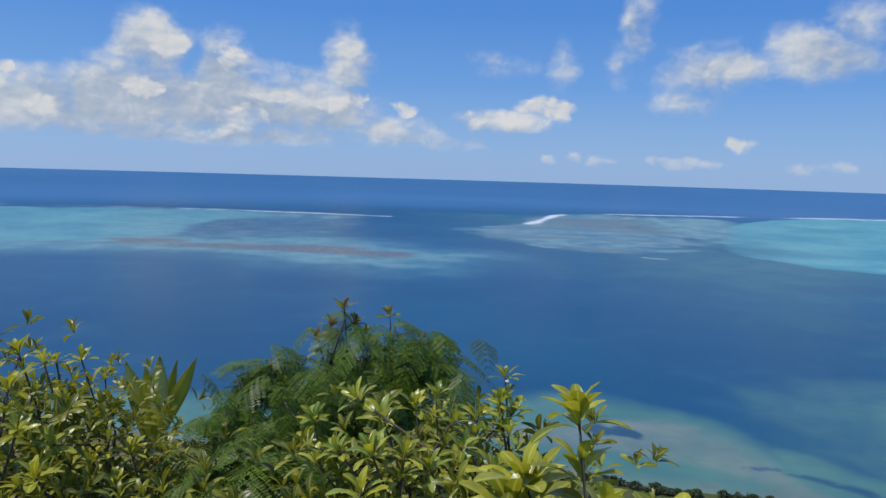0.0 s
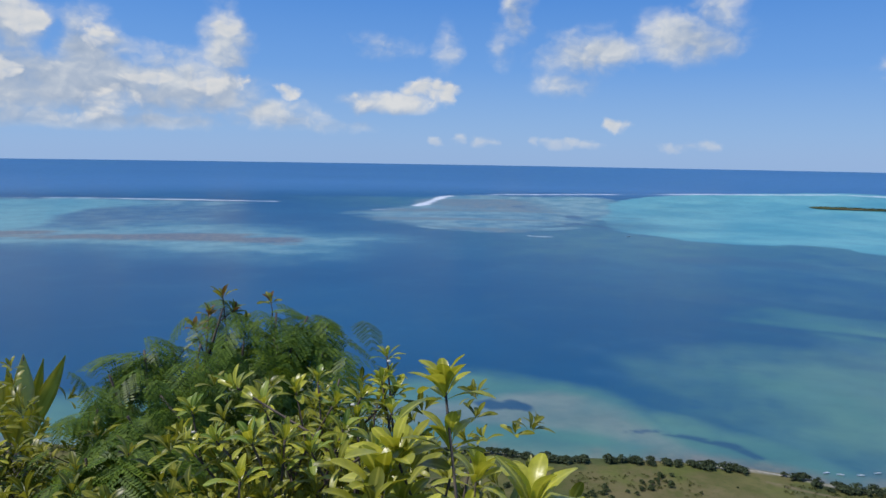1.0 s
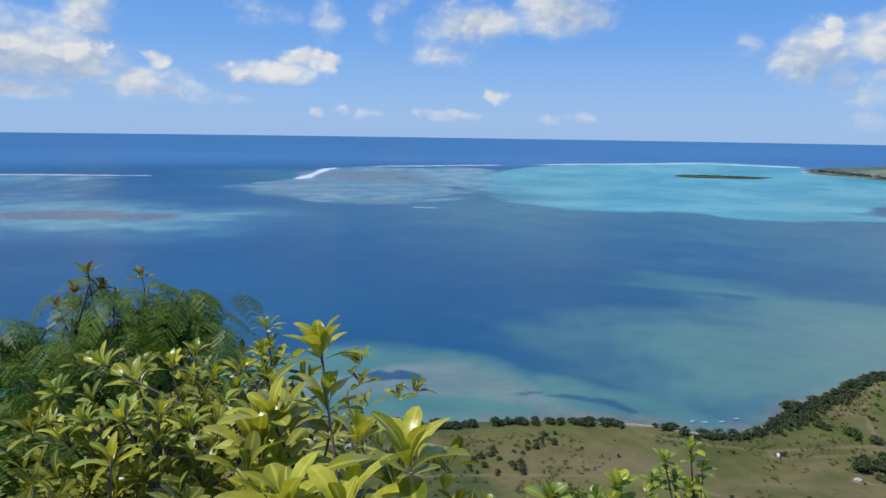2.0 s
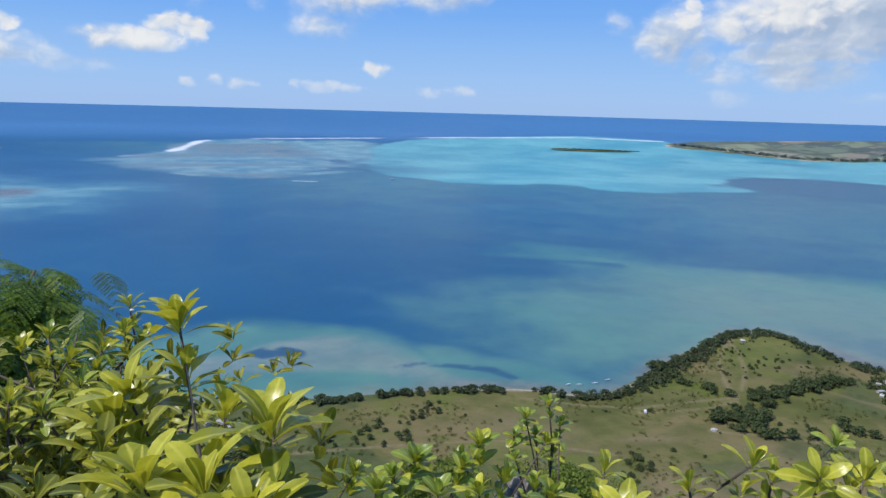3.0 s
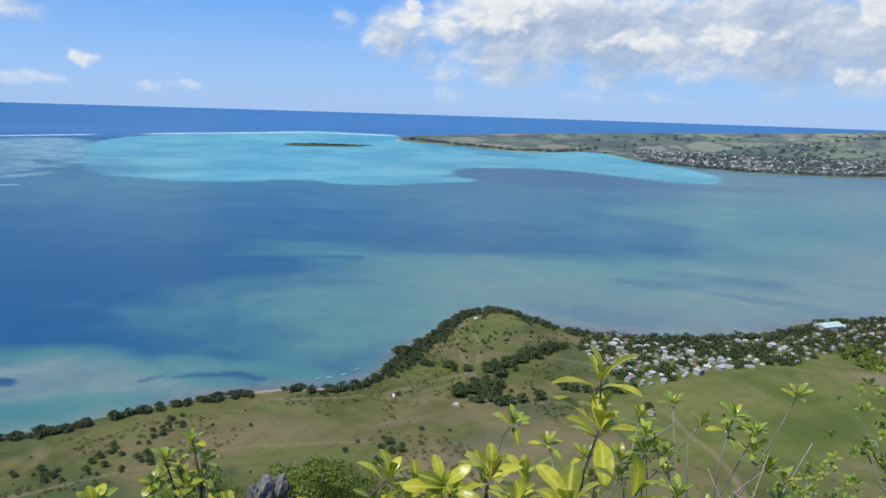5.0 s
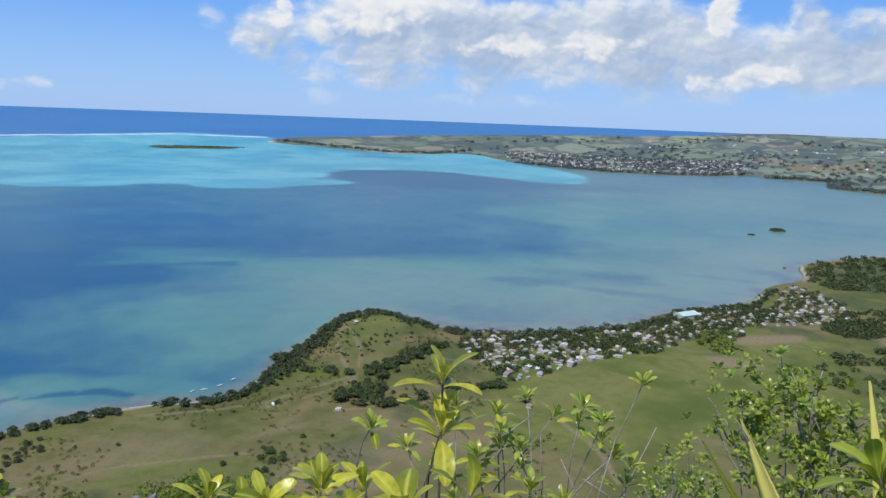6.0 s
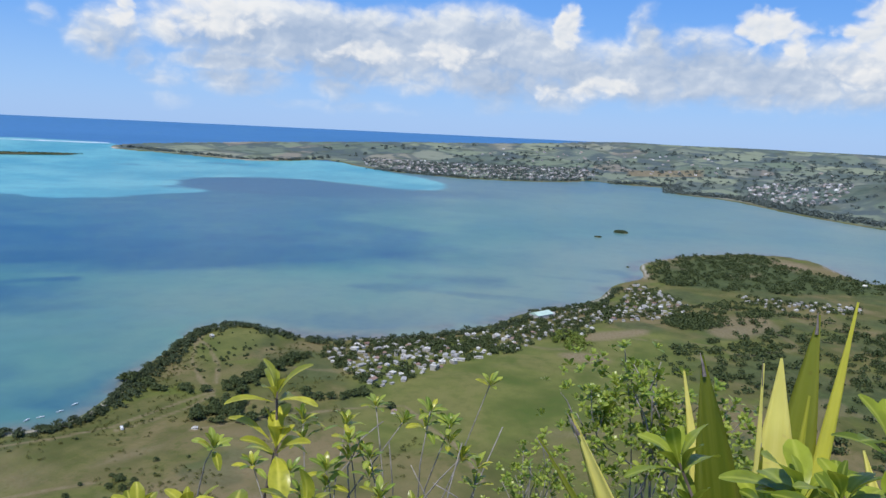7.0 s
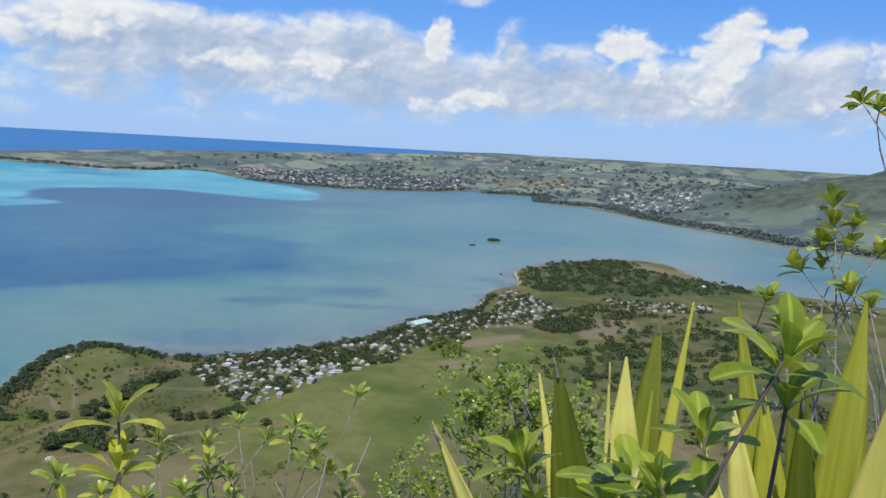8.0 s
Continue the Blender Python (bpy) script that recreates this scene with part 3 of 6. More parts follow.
scrub = np.maximum(scrub, step(inside(GX, GY, rounded([(1110, 95), (1290, 112), (1455, 35), (1545, -75), (1480, -110), (1400, -110), (1385, -195), (1300, -290), (1199, -230), (1110, -80)])) + wob * 0.3, 0, 30) * 0.95)
beach = step(4 - np.abs(S - 1), 0, 4) * step(fbm(GX, GY, 160, 2, 61), 0.45, 0.6) * (R < 1500)
beach = np.maximum(beach, step(40 - np.hypot(GX - 2730, GY - 2800), 0, 25))
beach = np.maximum(beach, step(16 - np.abs(S - 8), 0, 12) * (GX > 2600) * (GY > 2000) * step(fbm(GX, GY, 260, 3, 62), 0.56, 0.66))
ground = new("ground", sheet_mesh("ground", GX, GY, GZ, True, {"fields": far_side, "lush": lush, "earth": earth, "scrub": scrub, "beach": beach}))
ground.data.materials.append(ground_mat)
tagged(ground, "green hillside pasture and coastal plain reaching the horizon", "ground", kind="structure")

# Sea: turquoise shallows, coral flats, sandbanks and murky inshore water.
LAGOON = [(906, 2383), (904, 2177), (965, 2053), (1025, 1871), (1162, 1776), (1288, 1810), (1338, 1734), (1336, 1598), (1468, 1506), (1610, 1468),
          (1755, 1415), (1832, 1500), (1823, 1617), (1946, 1753), (2150, 1803), (2264, 1694), (2429, 1444), (2368, 1238), (2325, 1057), (2419, 934),
          (2584, 965), (2858, 1132), (2928, 1308), (3060, 1500), (3200, 1870), (3000, 2179), (2900, 2552), (2790, 2800), (2831, 2955), (2606, 3262),
          (2321, 3392), (2000, 3450), (1693, 3500), (1290, 3317), (1135, 2823)]
REEF_FLAT = [(55, 2927), (237, 3047), (382, 3217), (543, 3581), (836, 3640), (1321, 3560), (1400, 3300), (1263, 3042), (959, 2467), (771, 2279),
             (624, 2210), (498, 2165), (373, 2240), (302, 2378), (201, 2613), (83, 2797)]
EAST_TOP = [(-3200, 2500), (-1900, 3060), (-1341, 3290), (-993, 3345), (-565, 3320), (-262, 3300), (-509, 3114), (-901, 3013), (-922, 2742), (-817, 2374),
            (-877, 2173), (-967, 2028), (-1300, 1960), (-2400, 1500)]
EAST_LOW = [(-1600, 1850), (-1240, 2060), (-1040, 2181), (-918, 2276), (-713, 2165), (-535, 2384), (-388, 2369), (-203, 2142), (-67, 2036), (139, 2005),
            (12, 1785), (-93, 1667), (-225, 1694), (-396, 1762), (-566, 1887), (-728, 1946), (-852, 1902), (-1300, 1780)]
EAST_CORAL = [(-1300, 1950), (-1023, 2051), (-958, 2177), (-823, 2199), (-653, 2075), (-487, 2100), (-352, 2153), (-213, 2077), (-50, 2009), (-3, 1880),
              (-100, 1796), (-281, 1897), (-468, 1953), (-654, 1985), (-830, 2018)]
INNER = [(1097, 517), (996, 601), (927, 697), (833, 782), (795, 871), (740, 951), (713, 1030), (645, 1032), (547, 956), (553, 899), (601, 865),
         (625, 793), (560, 790), (485, 816), (423, 828), (359, 794), (303, 755), (278, 709), (282, 657), (286, 610), (290, 571), (300, 460),
         (340, 390), (640, 340), (868, 160), (1120, 80), (1300, 200)]
OUTER = [(1097, 517), (1141, 568), (1272, 640), (1400, 800), (1640, 960), (2300, 900), (2700, 750), (3300, 200), (2400, -600), (1300, -1500),
         (1600, -300), (1100, 80), (868, 160), (1000, 400)]
BANK = [(290, 571), (275, 607), (257, 648), (233, 676), (195, 703), (158, 733), (110, 725), (60, 700), (-100, 690), (-400, 670), (-400, 540), (60, 490), (200, 430), (330, 420)]
PALE_SAND = [(-60, 640), (78, 625), (125, 626), (179, 647), (222, 645), (251, 603), (265, 537), (285, 493), (305, 455), (316, 439), (274, 456), (247, 499), (231, 521), (198, 548), (155, 563), (106, 577), (-60, 590)]
WEED_BED = [(123, 624), (146, 635), (165, 623), (179, 609), (170, 597), (151, 597), (130, 608)]
NOTCH = [(1800, 1560), (1868, 1660), (2150, 1760), (2325, 1725), (2440, 1600), (2381, 1366), (2316, 1142), (2328, 930), (2422, 758), (2174, 868), (1963, 1020), (1823, 1200), (1780, 1400)]

sea_bearing = np.radians(np.concatenate([np.arange(-38, 116, 0.15), np.arange(116, 322, 2.0)]))
sea_rings = reach(np.concatenate([np.arange(34, 6, -0.10), np.arange(6, 0.4491, -0.035)]))
R, B = np.meshgrid(sea_rings, sea_bearing, indexing="ij")
SX, SY = R * np.sin(B), R * np.cos(B)
SZ = view_rise(R)
w1 = fbm(SX, SY, 180, 5, 71) - 0.5
w2 = fbm(SX, SY, 600, 5, 72) - 0.5
u, v = SX * 0.45 - SY * 0.89, SX * 0.89 + SY * 0.45
streak = fbm(u / 3.2, v, 90, 6, 86)
w3 = fbm(u / 1.8, v, 70, 5, 87) - 0.5
# Streaks drawn out across the camera's line of sight, to fit its view.
AX, AY = R * B * 0.22, R
drawn = fbm(AX, AY, 70, 6, 92)
drawn_wide = fbm(AX * 0.6, AY, 190, 6, 93)


def shoal(poly, edge, wobble, rounds=2):
    return step(inside(SX, SY, rounded(poly, rounds)) + (w1 + w2) * wobble, -edge, edge)


def trail(line, wide, ragged=0.0):
    """A band along an open line, strongest in its middle."""
    return step(off_line(SX, SY, line) + (w1 + w3) * ragged, wide, wide * 0.25)


turq_shape = inside(SX, SY, rounded(LAGOON, 1)) + w1 * 80 + w2 * 40 + w3 * 30
turq = step(turq_shape, -16, 22) * (1 - 0.75 * step(SX - 0.16 * (SY - 2200) + w1 * 200 + w2 * 300, 1250, 820) * step(SY, 1950, 2250))
turq = turq * (0.84 + 0.22 * fbm(SX, SY, 330, 4, 82))
turq = turq * (1 - 0.45 * trail([(950, 2720), (1040, 2700), (1150, 2640)], 60, 60) - 0.5 * trail([(2380, 2300), (2560, 2150), (2700, 2000)], 120, 160) * step(drawn, 0.42, 0.58))
flat_shape = inside(SX, SY, rounded(REEF_FLAT)) + w1 * 160 + w2 * 120
flat = step(flat_shape, -50, 60) * (0.70 + 0.3 * step(drawn_wide, 0.35, 0.6))
flat_rim = trail([(297, 2342), (370, 2224), (494, 2149), (620, 2193), (765, 2260)], 55, 50) * step(drawn, 0.30, 0.50)
branch = trail([(860, 3120), (880, 2900), (930, 2700), (860, 2500), (846, 2328), (904, 2177)], 60, 130) * step(fbm(SX, SY, 120, 5, 94), 0.40, 0.56)
east_top = shoal(EAST_TOP, 45, 130)
east_low = step(inside(SX, SY, rounded(EAST_LOW)) + w1 * 150 + w2 * 60, -55, 60)
east_mid = 0.30 * shoal([(-1500, 3250), (-978, 3400), (-400, 3330), (-300, 2800), (-420, 2250), (-900, 2150), (-1300, 2400)], 80, 160) * (0.5 + drawn_wide)
fringe = 0.40 * step(inside(SX, SY, rounded(EAST_LOW)) + w1 * 160, -230, 20)
# Inshore shallows over mud, the bank on their near side, and the deep channel between.
inner = inside(SX, SY, rounded(INNER)) + w1 * 85 + w3 * 55
murk = step(inner, -16, 44) * (0.36 + 0.64 * step(inner + (drawn_wide - 0.5) * 200, 0, 150))
outer = inside(SX, SY, rounded(OUTER)) + w2 * 340 + (drawn_wide - 0.5) * 260
murk = np.maximum(murk, step(outer, -160, 170) * 0.85)
murk = np.maximum(murk, 0.46 * step(SX + 0.25 * SY + 500 * w2, 500, 1500) * (R < 3600))
bed = inside(SX, SY, rounded(BANK)) + w1 * 60 + w3 * 34
murk = np.maximum(murk, 0.92 * step(bed, -16, 38))
murk = np.maximum(murk, 0.9 * step(inside(SX, SY, rounded([(262, 590), (300, 585), (350, 520), (400, 420), (320, 400), (240, 470)])) + w1 * 30, -16, 30))
murk = murk * (1 - 0.55 * trail([(570, 880), (640, 850), (700, 800)], 26, 30))
murk = murk * (0.80 + 0.42 * fbm(SX, SY, 45, 5, 81)) * (0.86 + 0.28 * drawn)
sand_shape = inside(SX, SY, rounded(PALE_SAND)) + w1 * 26 + w3 * 16
bank = step(sand_shape, -12, 14) * (0.42 + 0.55 * drawn)
bank = np.maximum(bank, 0.40 * step(bed, 0, 60) * step(drawn_wide, 0.45, 0.62) * step(SY, 520, 600))
from_land = -shore(SX, SY)
silt = step(from_land, 420, 0) * 0.75 * step(SX, 300, 900) * (R < 2600)
silt = np.maximum(silt, step(from_land, 34, 0) * 0.5 * (R < 2000))
silt = np.maximum(silt, step(from_land + w1 * 50, 70, 5) * 0.9 * (R < 2000) * step(SX, 540, 660))
silt = np.maximum(silt, 0.42 * step(SX - 0.6 * SY, 1000, 2200) * (R < 3300))
basin = step(inside(SX, SY, rounded([(1800, 1500), (1900, 1150), (1640, 960), (1363, 750), (1272, 640), (1141, 575), (1037, 600), (956, 680), (870, 780), (800, 880), (740, 1000), (560, 1200), (900, 1700), (1300, 1560)])) + w2 * 160 + (drawn_wide - 0.5) * 180, -60, 170)
murk, silt = murk * (1 - (0.50 - 0.36 * step(SX, 800, 1300)) * basin), silt * (1 - 0.9 * basin)
# Weed beds and other dark patches.
weed = 0.95 * step(inside(SX, SY, rounded(WEED_BED)) + w1 * 22 + (fbm(SX, SY, 22, 4, 85) - 0.5) * 26, -3, 4)
weed = np.maximum(weed, 0.9 * step(fbm(SX / 2.2, SY, 18, 5, 88), 0.46, 0.56) * trail([(244, 540), (265, 537), (290, 519), (312, 501), (320, 470)], 9, 8))
weed = np.maximum(weed, 0.55 * trail([(400, 690), (425, 700), (455, 672)], 10, 16) * step(drawn, 0.40, 0.55))
weed = np.maximum(weed, 0.30 * step(drawn, 0.56, 0.66) * step(from_land, 420, 200) * step(from_land, 4, 40) * (R < 1300))
weed = np.maximum(weed, 0.55 * step(drawn, 0.50, 0.64) * step(np.abs(inner + 30), 90, 10) * step(SX, 1000, 700) * (SX > 200))
weed = np.maximum(weed, 0.45 * step(np.abs(bed + 12), 26, 4) * step(drawn, 0.44, 0.58))
weed = np.maximum(weed, 0.42 * trail([(753, 468), (864, 440), (987, 350), (1010, 300)], 46, 60) * step(drawn, 0.40, 0.56))
weed = np.maximum(weed, 0.14 * basin * step(drawn_wide, 0.50, 0.64))
notch = step(inside(SX, SY, rounded(NOTCH)) + w1 * 110 + (drawn - 0.5) * 200, -40, 60)
weed = np.maximum(weed, 0.70 * notch * (1 - 0.5 * step(SY, 1250, 850)))
# Darker patch out in the bay, broken up by the streak noise.
weed = np.maximum(weed, 0.55 * trail([(773, 1520), (901, 1526), (1003, 1430)], 90, 90) * step(drawn, 0.36, 0.54))
weed = np.maximum(weed, 0.8 * branch)
mauve = 0.75 * trail([(523, 1157), (651, 1141), (723, 1062), (779, 969), (838, 890), (875, 798)], 80, 130) * step(streak, 0.42, 0.60)
mauve = np.maximum(mauve, trail([(345, 800), (401, 835), (470, 830)], 30, 50) * step(drawn, 0.40, 0.56))
coral_shape = inside(SX, SY, rounded(EAST_CORAL)) + w1 * 120
coral = step(coral_shape, -25, 40) * 0.95 * step(fbm(AX * 1.6, AY, 60, 5, 77), 0.40, 0.56)
coral = np.maximum(coral, 0.75 * step(from_land + w1 * 30, 34, 4) * (R < 1700) * step(fbm(SX, SY, 50, 4, 84), 0.30, 0.55))
coral = np.maximum(coral, 0.6 * flat * step(drawn_wide, 0.48, 0.62) * step(SX, 1050, 850))
weed = np.maximum(weed, 0.35 * mauve)
coral = np.maximum(coral, 0.9 * trail([(-760, 3340), (-577, 3362), (-400, 3356)], 26, 20))
surf_line = [(392, 3217), (466, 3368), (578, 3602), (860, 3655), (1312, 3608), (1904, 3487), (2502, 3265), (2828, 2932)]
east_surf = [(-3000, 2640), (-1900, 3150), (-1357, 3312), (-1006, 3367), (-577, 3375), (-240, 3348)]
broken = fbm(SX, SY, 260, 4, 80)
foam = step(np.minimum(off_line(SX, SY, surf_line), off_line(SX, SY, east_surf)), 24, 6) * step(broken, 0.26, 0.54) * 0.75
foam = np.maximum(foam, step(off_line(SX, SY, [(385, 3200), (430, 3290), (480, 3400), (560, 3580), (600, 3606)]) + w1 * 60, 34, 8))
foam = np.maximum(foam, step(off_line(SX, SY, [(575, 2035), (630, 2007)]), 9, 3) * 0.7)
foam = np.maximum(foam, step(off_line(SX, SY, [(190, 3010), (310, 3080)]) + w1 * 50, 18, 5) * 0.35)
# Share of the paler haze colour, from 3.5 km out, streaked at random.
ocean_haze = step(R, 3500, 4100) * (0.80 + 0.4 * (fbm(AX * 0.5, AY, 300, 4, 96) - 0.5))
flat = np.maximum(np.maximum(flat, flat_rim), np.maximum(east_top * 0.62, east_low * 0.72))
flat = np.maximum(flat, np.maximum(east_mid, fringe * 0.4))
turq = np.maximum(turq, np.maximum(east_top * 0.60 * step(SX, -600, -1000), fringe * 0.55))
murk = murk * (1 - np.maximum(turq, flat))
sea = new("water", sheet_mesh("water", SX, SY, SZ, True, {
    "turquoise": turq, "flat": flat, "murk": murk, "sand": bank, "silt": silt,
    "weed": weed, "coral": coral, "foam": foam, "ocean_haze": ocean_haze}))
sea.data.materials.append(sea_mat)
tagged(sea, "blue lagoon water with turquoise shallows and pale reef flats", "sea", kind="structure")

# ---------------------------------------------------------------- building blocks
def empty_thing(name, at, label, category, group="", kind=""):
    ob = new(name)
    ob.location = at
    return tagged(ob, label, category, group, kind)


def put(name, mesh, parent, m=None, label="", kind=""):
    """A mesh object as a part of its thing; m is its pose within the thing."""
    ob = new(name, mesh)
    ob.parent = parent
    if m is not None:
        ob.matrix_basis = m
    return tagged(ob, label, kind=kind)


def mark_rib(me, count, copies):
    """Marks the middle line of leaf blades, whose rows are edge, middle, edge."""
    a = me.attributes.new("rib", "FLOAT", "POINT")
    a.data.foreach_set("value", np.tile((np.arange(count) % 3 == 1).astype(np.float32), copies))


def mesh_of(name, verts, faces, mat, smooth=True, ribbed=False):
    me = bpy.data.meshes.new(name)
    me.from_pydata([tuple(v) for v in verts], [], [tuple(f) for f in faces])
    me.materials.append(mat)
    if ribbed:
        mark_rib(me, len(verts), 1)
    if smooth:
        me.polygons.foreach_set("use_smooth", np.ones(len(me.polygons), bool))
    me.update()
    return me


def bm_mesh(name, bm, mat, smooth=False):
    me = bpy.data.meshes.new(name)
    bm.normal_update()
    bm.to_mesh(me)
    bm.free()
    me.materials.append(mat)
    if smooth:
        me.polygons.foreach_set("use_smooth", np.ones(len(me.polygons), bool))
    return me


def box(bm, x0, x1, y0, y1, z0, z1, bevel=0.0):
    r = bmesh.ops.create_cube(bm, size=1.0, matrix=Matrix.Translation(((x0 + x1) / 2, (y0 + y1) / 2, (z0 + z1) / 2)) @ Matrix.Diagonal((x1 - x0, y1 - y0, z1 - z0, 1)))
    if bevel:
        edges = list({e for v in r["verts"] for e in v.link_edges})
        bmesh.ops.bevel(bm, geom=edges, offset=bevel, segments=1, affect="EDGES")


def tube(points, radii, sides=6):
    """Vertices and faces of a tapering limb along points."""
    verts, faces = [], []
    pts = [Vector(p) for p in points]
    for i, p in enumerate(pts):
        d = (pts[min(i + 1, len(pts) - 1)] - pts[max(i - 1, 0)]).normalized()
        a = d.orthogonal().normalized()
        b = d.cross(a)
        for k in range(sides):
            t = 2 * math.pi * k / sides
            verts.append(p + (a * math.cos(t) + b * math.sin(t)) * radii[i])
    for i in range(len(pts) - 1):
        for k in range(sides):
            k2 = (k + 1) % sides
            faces.append((i * sides + k, i * sides + k2, (i + 1) * sides + k2, (i + 1) * sides + k))
    faces.append(tuple(range((len(pts) - 1) * sides, len(pts) * sides)))
    return verts, faces


def limb(a, b, rng, wander=0.06, n=9, sag=0.0):
    """A wandering line from a to b."""
    a, b = Vector(a), Vector(b)
    length = (b - a).length
    w1, w2 = Vector(rng.normal(0, wander * length, 3)), Vector(rng.normal(0, wander * 0.6 * length, 3))
    return [a.lerp(b, t) + w1 * math.sin(math.pi * t) + w2 * math.sin(2 * math.pi * t) + Vector((0, 0, -sag * length * math.sin(math.pi * t))) for t in np.linspace(0, 1, n)]


def blade(length, width, fold=0.22, curl=0.25, widest=0.62, n=7, wave=0.0):
    """A leaf along +x with a folded midrib: points and faces."""
    verts, faces = [], []
    for i in range(n + 1):
        s = 1 - (1 - i / n) ** 1.5
        w = width * 0.5 * (math.sin(math.pi * s ** (math.log(0.5) / math.log(widest))) ** 0.52 if 0 < s < 1 else 0.0)
        w = max(w, 0.035 * width if s < 0.5 else 0.13 * width)
        z = -curl * length * s * s + 0.08 * length * math.sin(math.pi * s)
        k = wave * width * math.sin(s * 9.0)
        verts += [(s * length, -w, z + fold * w + k), (s * length, 0, z), (s * length, w, z + fold * w - k)]
    for i in range(n):
        a = 3 * i
        faces += [(a, a + 1, a + 4, a + 3), (a + 1, a + 2, a + 5, a + 4)]
    return np.array(verts), faces


def joined(name, template, mats, mat, smooth=True, ribbed=False):
    """Many copies of one small shape in a single mesh."""
    v, f = template
    v4 = np.concatenate([v, np.ones((len(v), 1))], 1)
    m = np.asarray(mats, float)
    co = np.einsum("nij,vj->nvi", m, v4)[..., :3].reshape(-1, 3)
    quad = np.asarray(f)
    idx = (quad[None] + (np.arange(len(m)) * len(v))[:, None, None]).reshape(-1, quad.shape[1])
    me = bpy.data.meshes.new(name)
    me.vertices.add(len(co))
    me.vertices.foreach_set("co", co.astype(np.float32).ravel())
    me.loops.add(idx.size)
    me.loops.foreach_set("vertex_index", idx.astype(np.int32).ravel())
    me.polygons.add(len(idx))
    me.polygons.foreach_set("loop_start", np.arange(0, idx.size, quad.shape[1], dtype=np.int32))
    me.materials.append(mat)
    if ribbed:
        mark_rib(me, len(v), len(m))
    me.update()
    me.validate()
    if smooth:
        me.polygons.foreach_set("use_smooth", np.ones(len(me.polygons), bool))
    return me


def frame_of(origin, forward, up_hint, scale):
    """A pose whose +x runs along forward and +z leans to up_hint."""
    x = Vector(forward).normalized()
    y = Vector(up_hint).cross(x)
    if y.length < 1e-4:
        y = x.orthogonal()
    y.normalize()
    z = x.cross(y)
    m = Matrix.Identity(4)
    for i in range(3):
        m[i][0], m[i][1], m[i][2], m[i][3] = x[i] * scale, y[i] * scale, z[i] * scale, origin[i]
    return m


def rosette(tip, axis, count, size, rng, flat=0.75):
    """Poses of a whorl of leaves at a shoot's end: outer ones spread, inner ones stand."""
    axis = Vector(axis).normalized()
    a = axis.orthogonal().normalized()
    b = axis.cross(a)
    out, turn = [], rng.uniform(0, 6.28)
    for k in range(count):
        t = turn + k * 2.39996 + rng.normal(0, 0.12)
        young = k / max(count - 1, 1)


        radial = a * math.cos(t) + b * math.sin(t)
        lean = radians(2) + (1 - young) ** 1.2 * radians(56) * flat / 0.75 + rng.normal(0, 0.13)
        fwd = radial * math.sin(lean + 0.25) + axis * math.cos(lean + 0.25)
        s = size * (0.62 + 0.42 * (1 - young) ** 0.5 + rng.normal(0, 0.08))
        root = Vector(tip) - axis * size * 0.28 * (1 - young) + radial * size * 0.03
        out.append(frame_of(root, fwd, axis * 1.0 + radial * -0.35, s))
    return out


def clump_of_leaves(centre, radius, count, rng, size):
    """Poses for leaves spread on the outside of a rounded mass, facing outward and up."""
    out = []
    for _ in range(count):
        d = Vector(rng.normal(0, 1, 3)).normalized()
        if d.z < -0.35:
            d.z *= -0.5
        p = Vector(centre) + Vector((d.x * radius[0], d.y * radius[1], d.z * radius[2])) * rng.uniform(0.62, 1.06)
        side = Vector(rng.normal(0, 1, 3))
        fwd = (side - d * side.dot(d) * 0.75 + Vector((0, 0, -0.25))).normalized()
        out.append(frame_of(p, fwd, d + Vector((0, 0, 0.5)), size * rng.uniform(0.65, 1.3)))
    return out


TOP = Vector((0.0, 0.0, 220.0))


def near_ground(x, y):
    return Vector((x, y, ground_height(x, y) - 0.03))


BROAD = [blade(1.0, 0.36, 0.30, 0.14, 0.70), blade(1.0, 0.41, 0.24, 0.32, 0.68, wave=0.06), blade(1.0, 0.34, 0.38, 0.04, 0.71), blade(1.0, 0.43, 0.22, 0.24, 0.67, wave=0.09)]
OBOVATE = [blade(1.0, 0.30, 0.30, 0.14, 0.68), blade(1.0, 0.34, 0.24, 0.30, 0.66, wave=0.06), blade(1.0, 0.28, 0.40, 0.02, 0.70), blade(1.0, 0.36, 0.26, 0.22, 0.65, wave=0.09)]
SPOON_FAR = [blade(1.0, 0.55, 0.2, 0.12, 0.64, 3)]
SPOON = [blade(1.0, 0.52, 0.22, 0.10, 0.66), blade(1.0, 0.58, 0.15, 0.22, 0.63), blade(1.0, 0.48, 0.28, 0.02, 0.62)]


def leaf_set(shapes, mat, tag):
    return [mesh_of(tag, v, f, mat, True, True) for v, f in shapes]


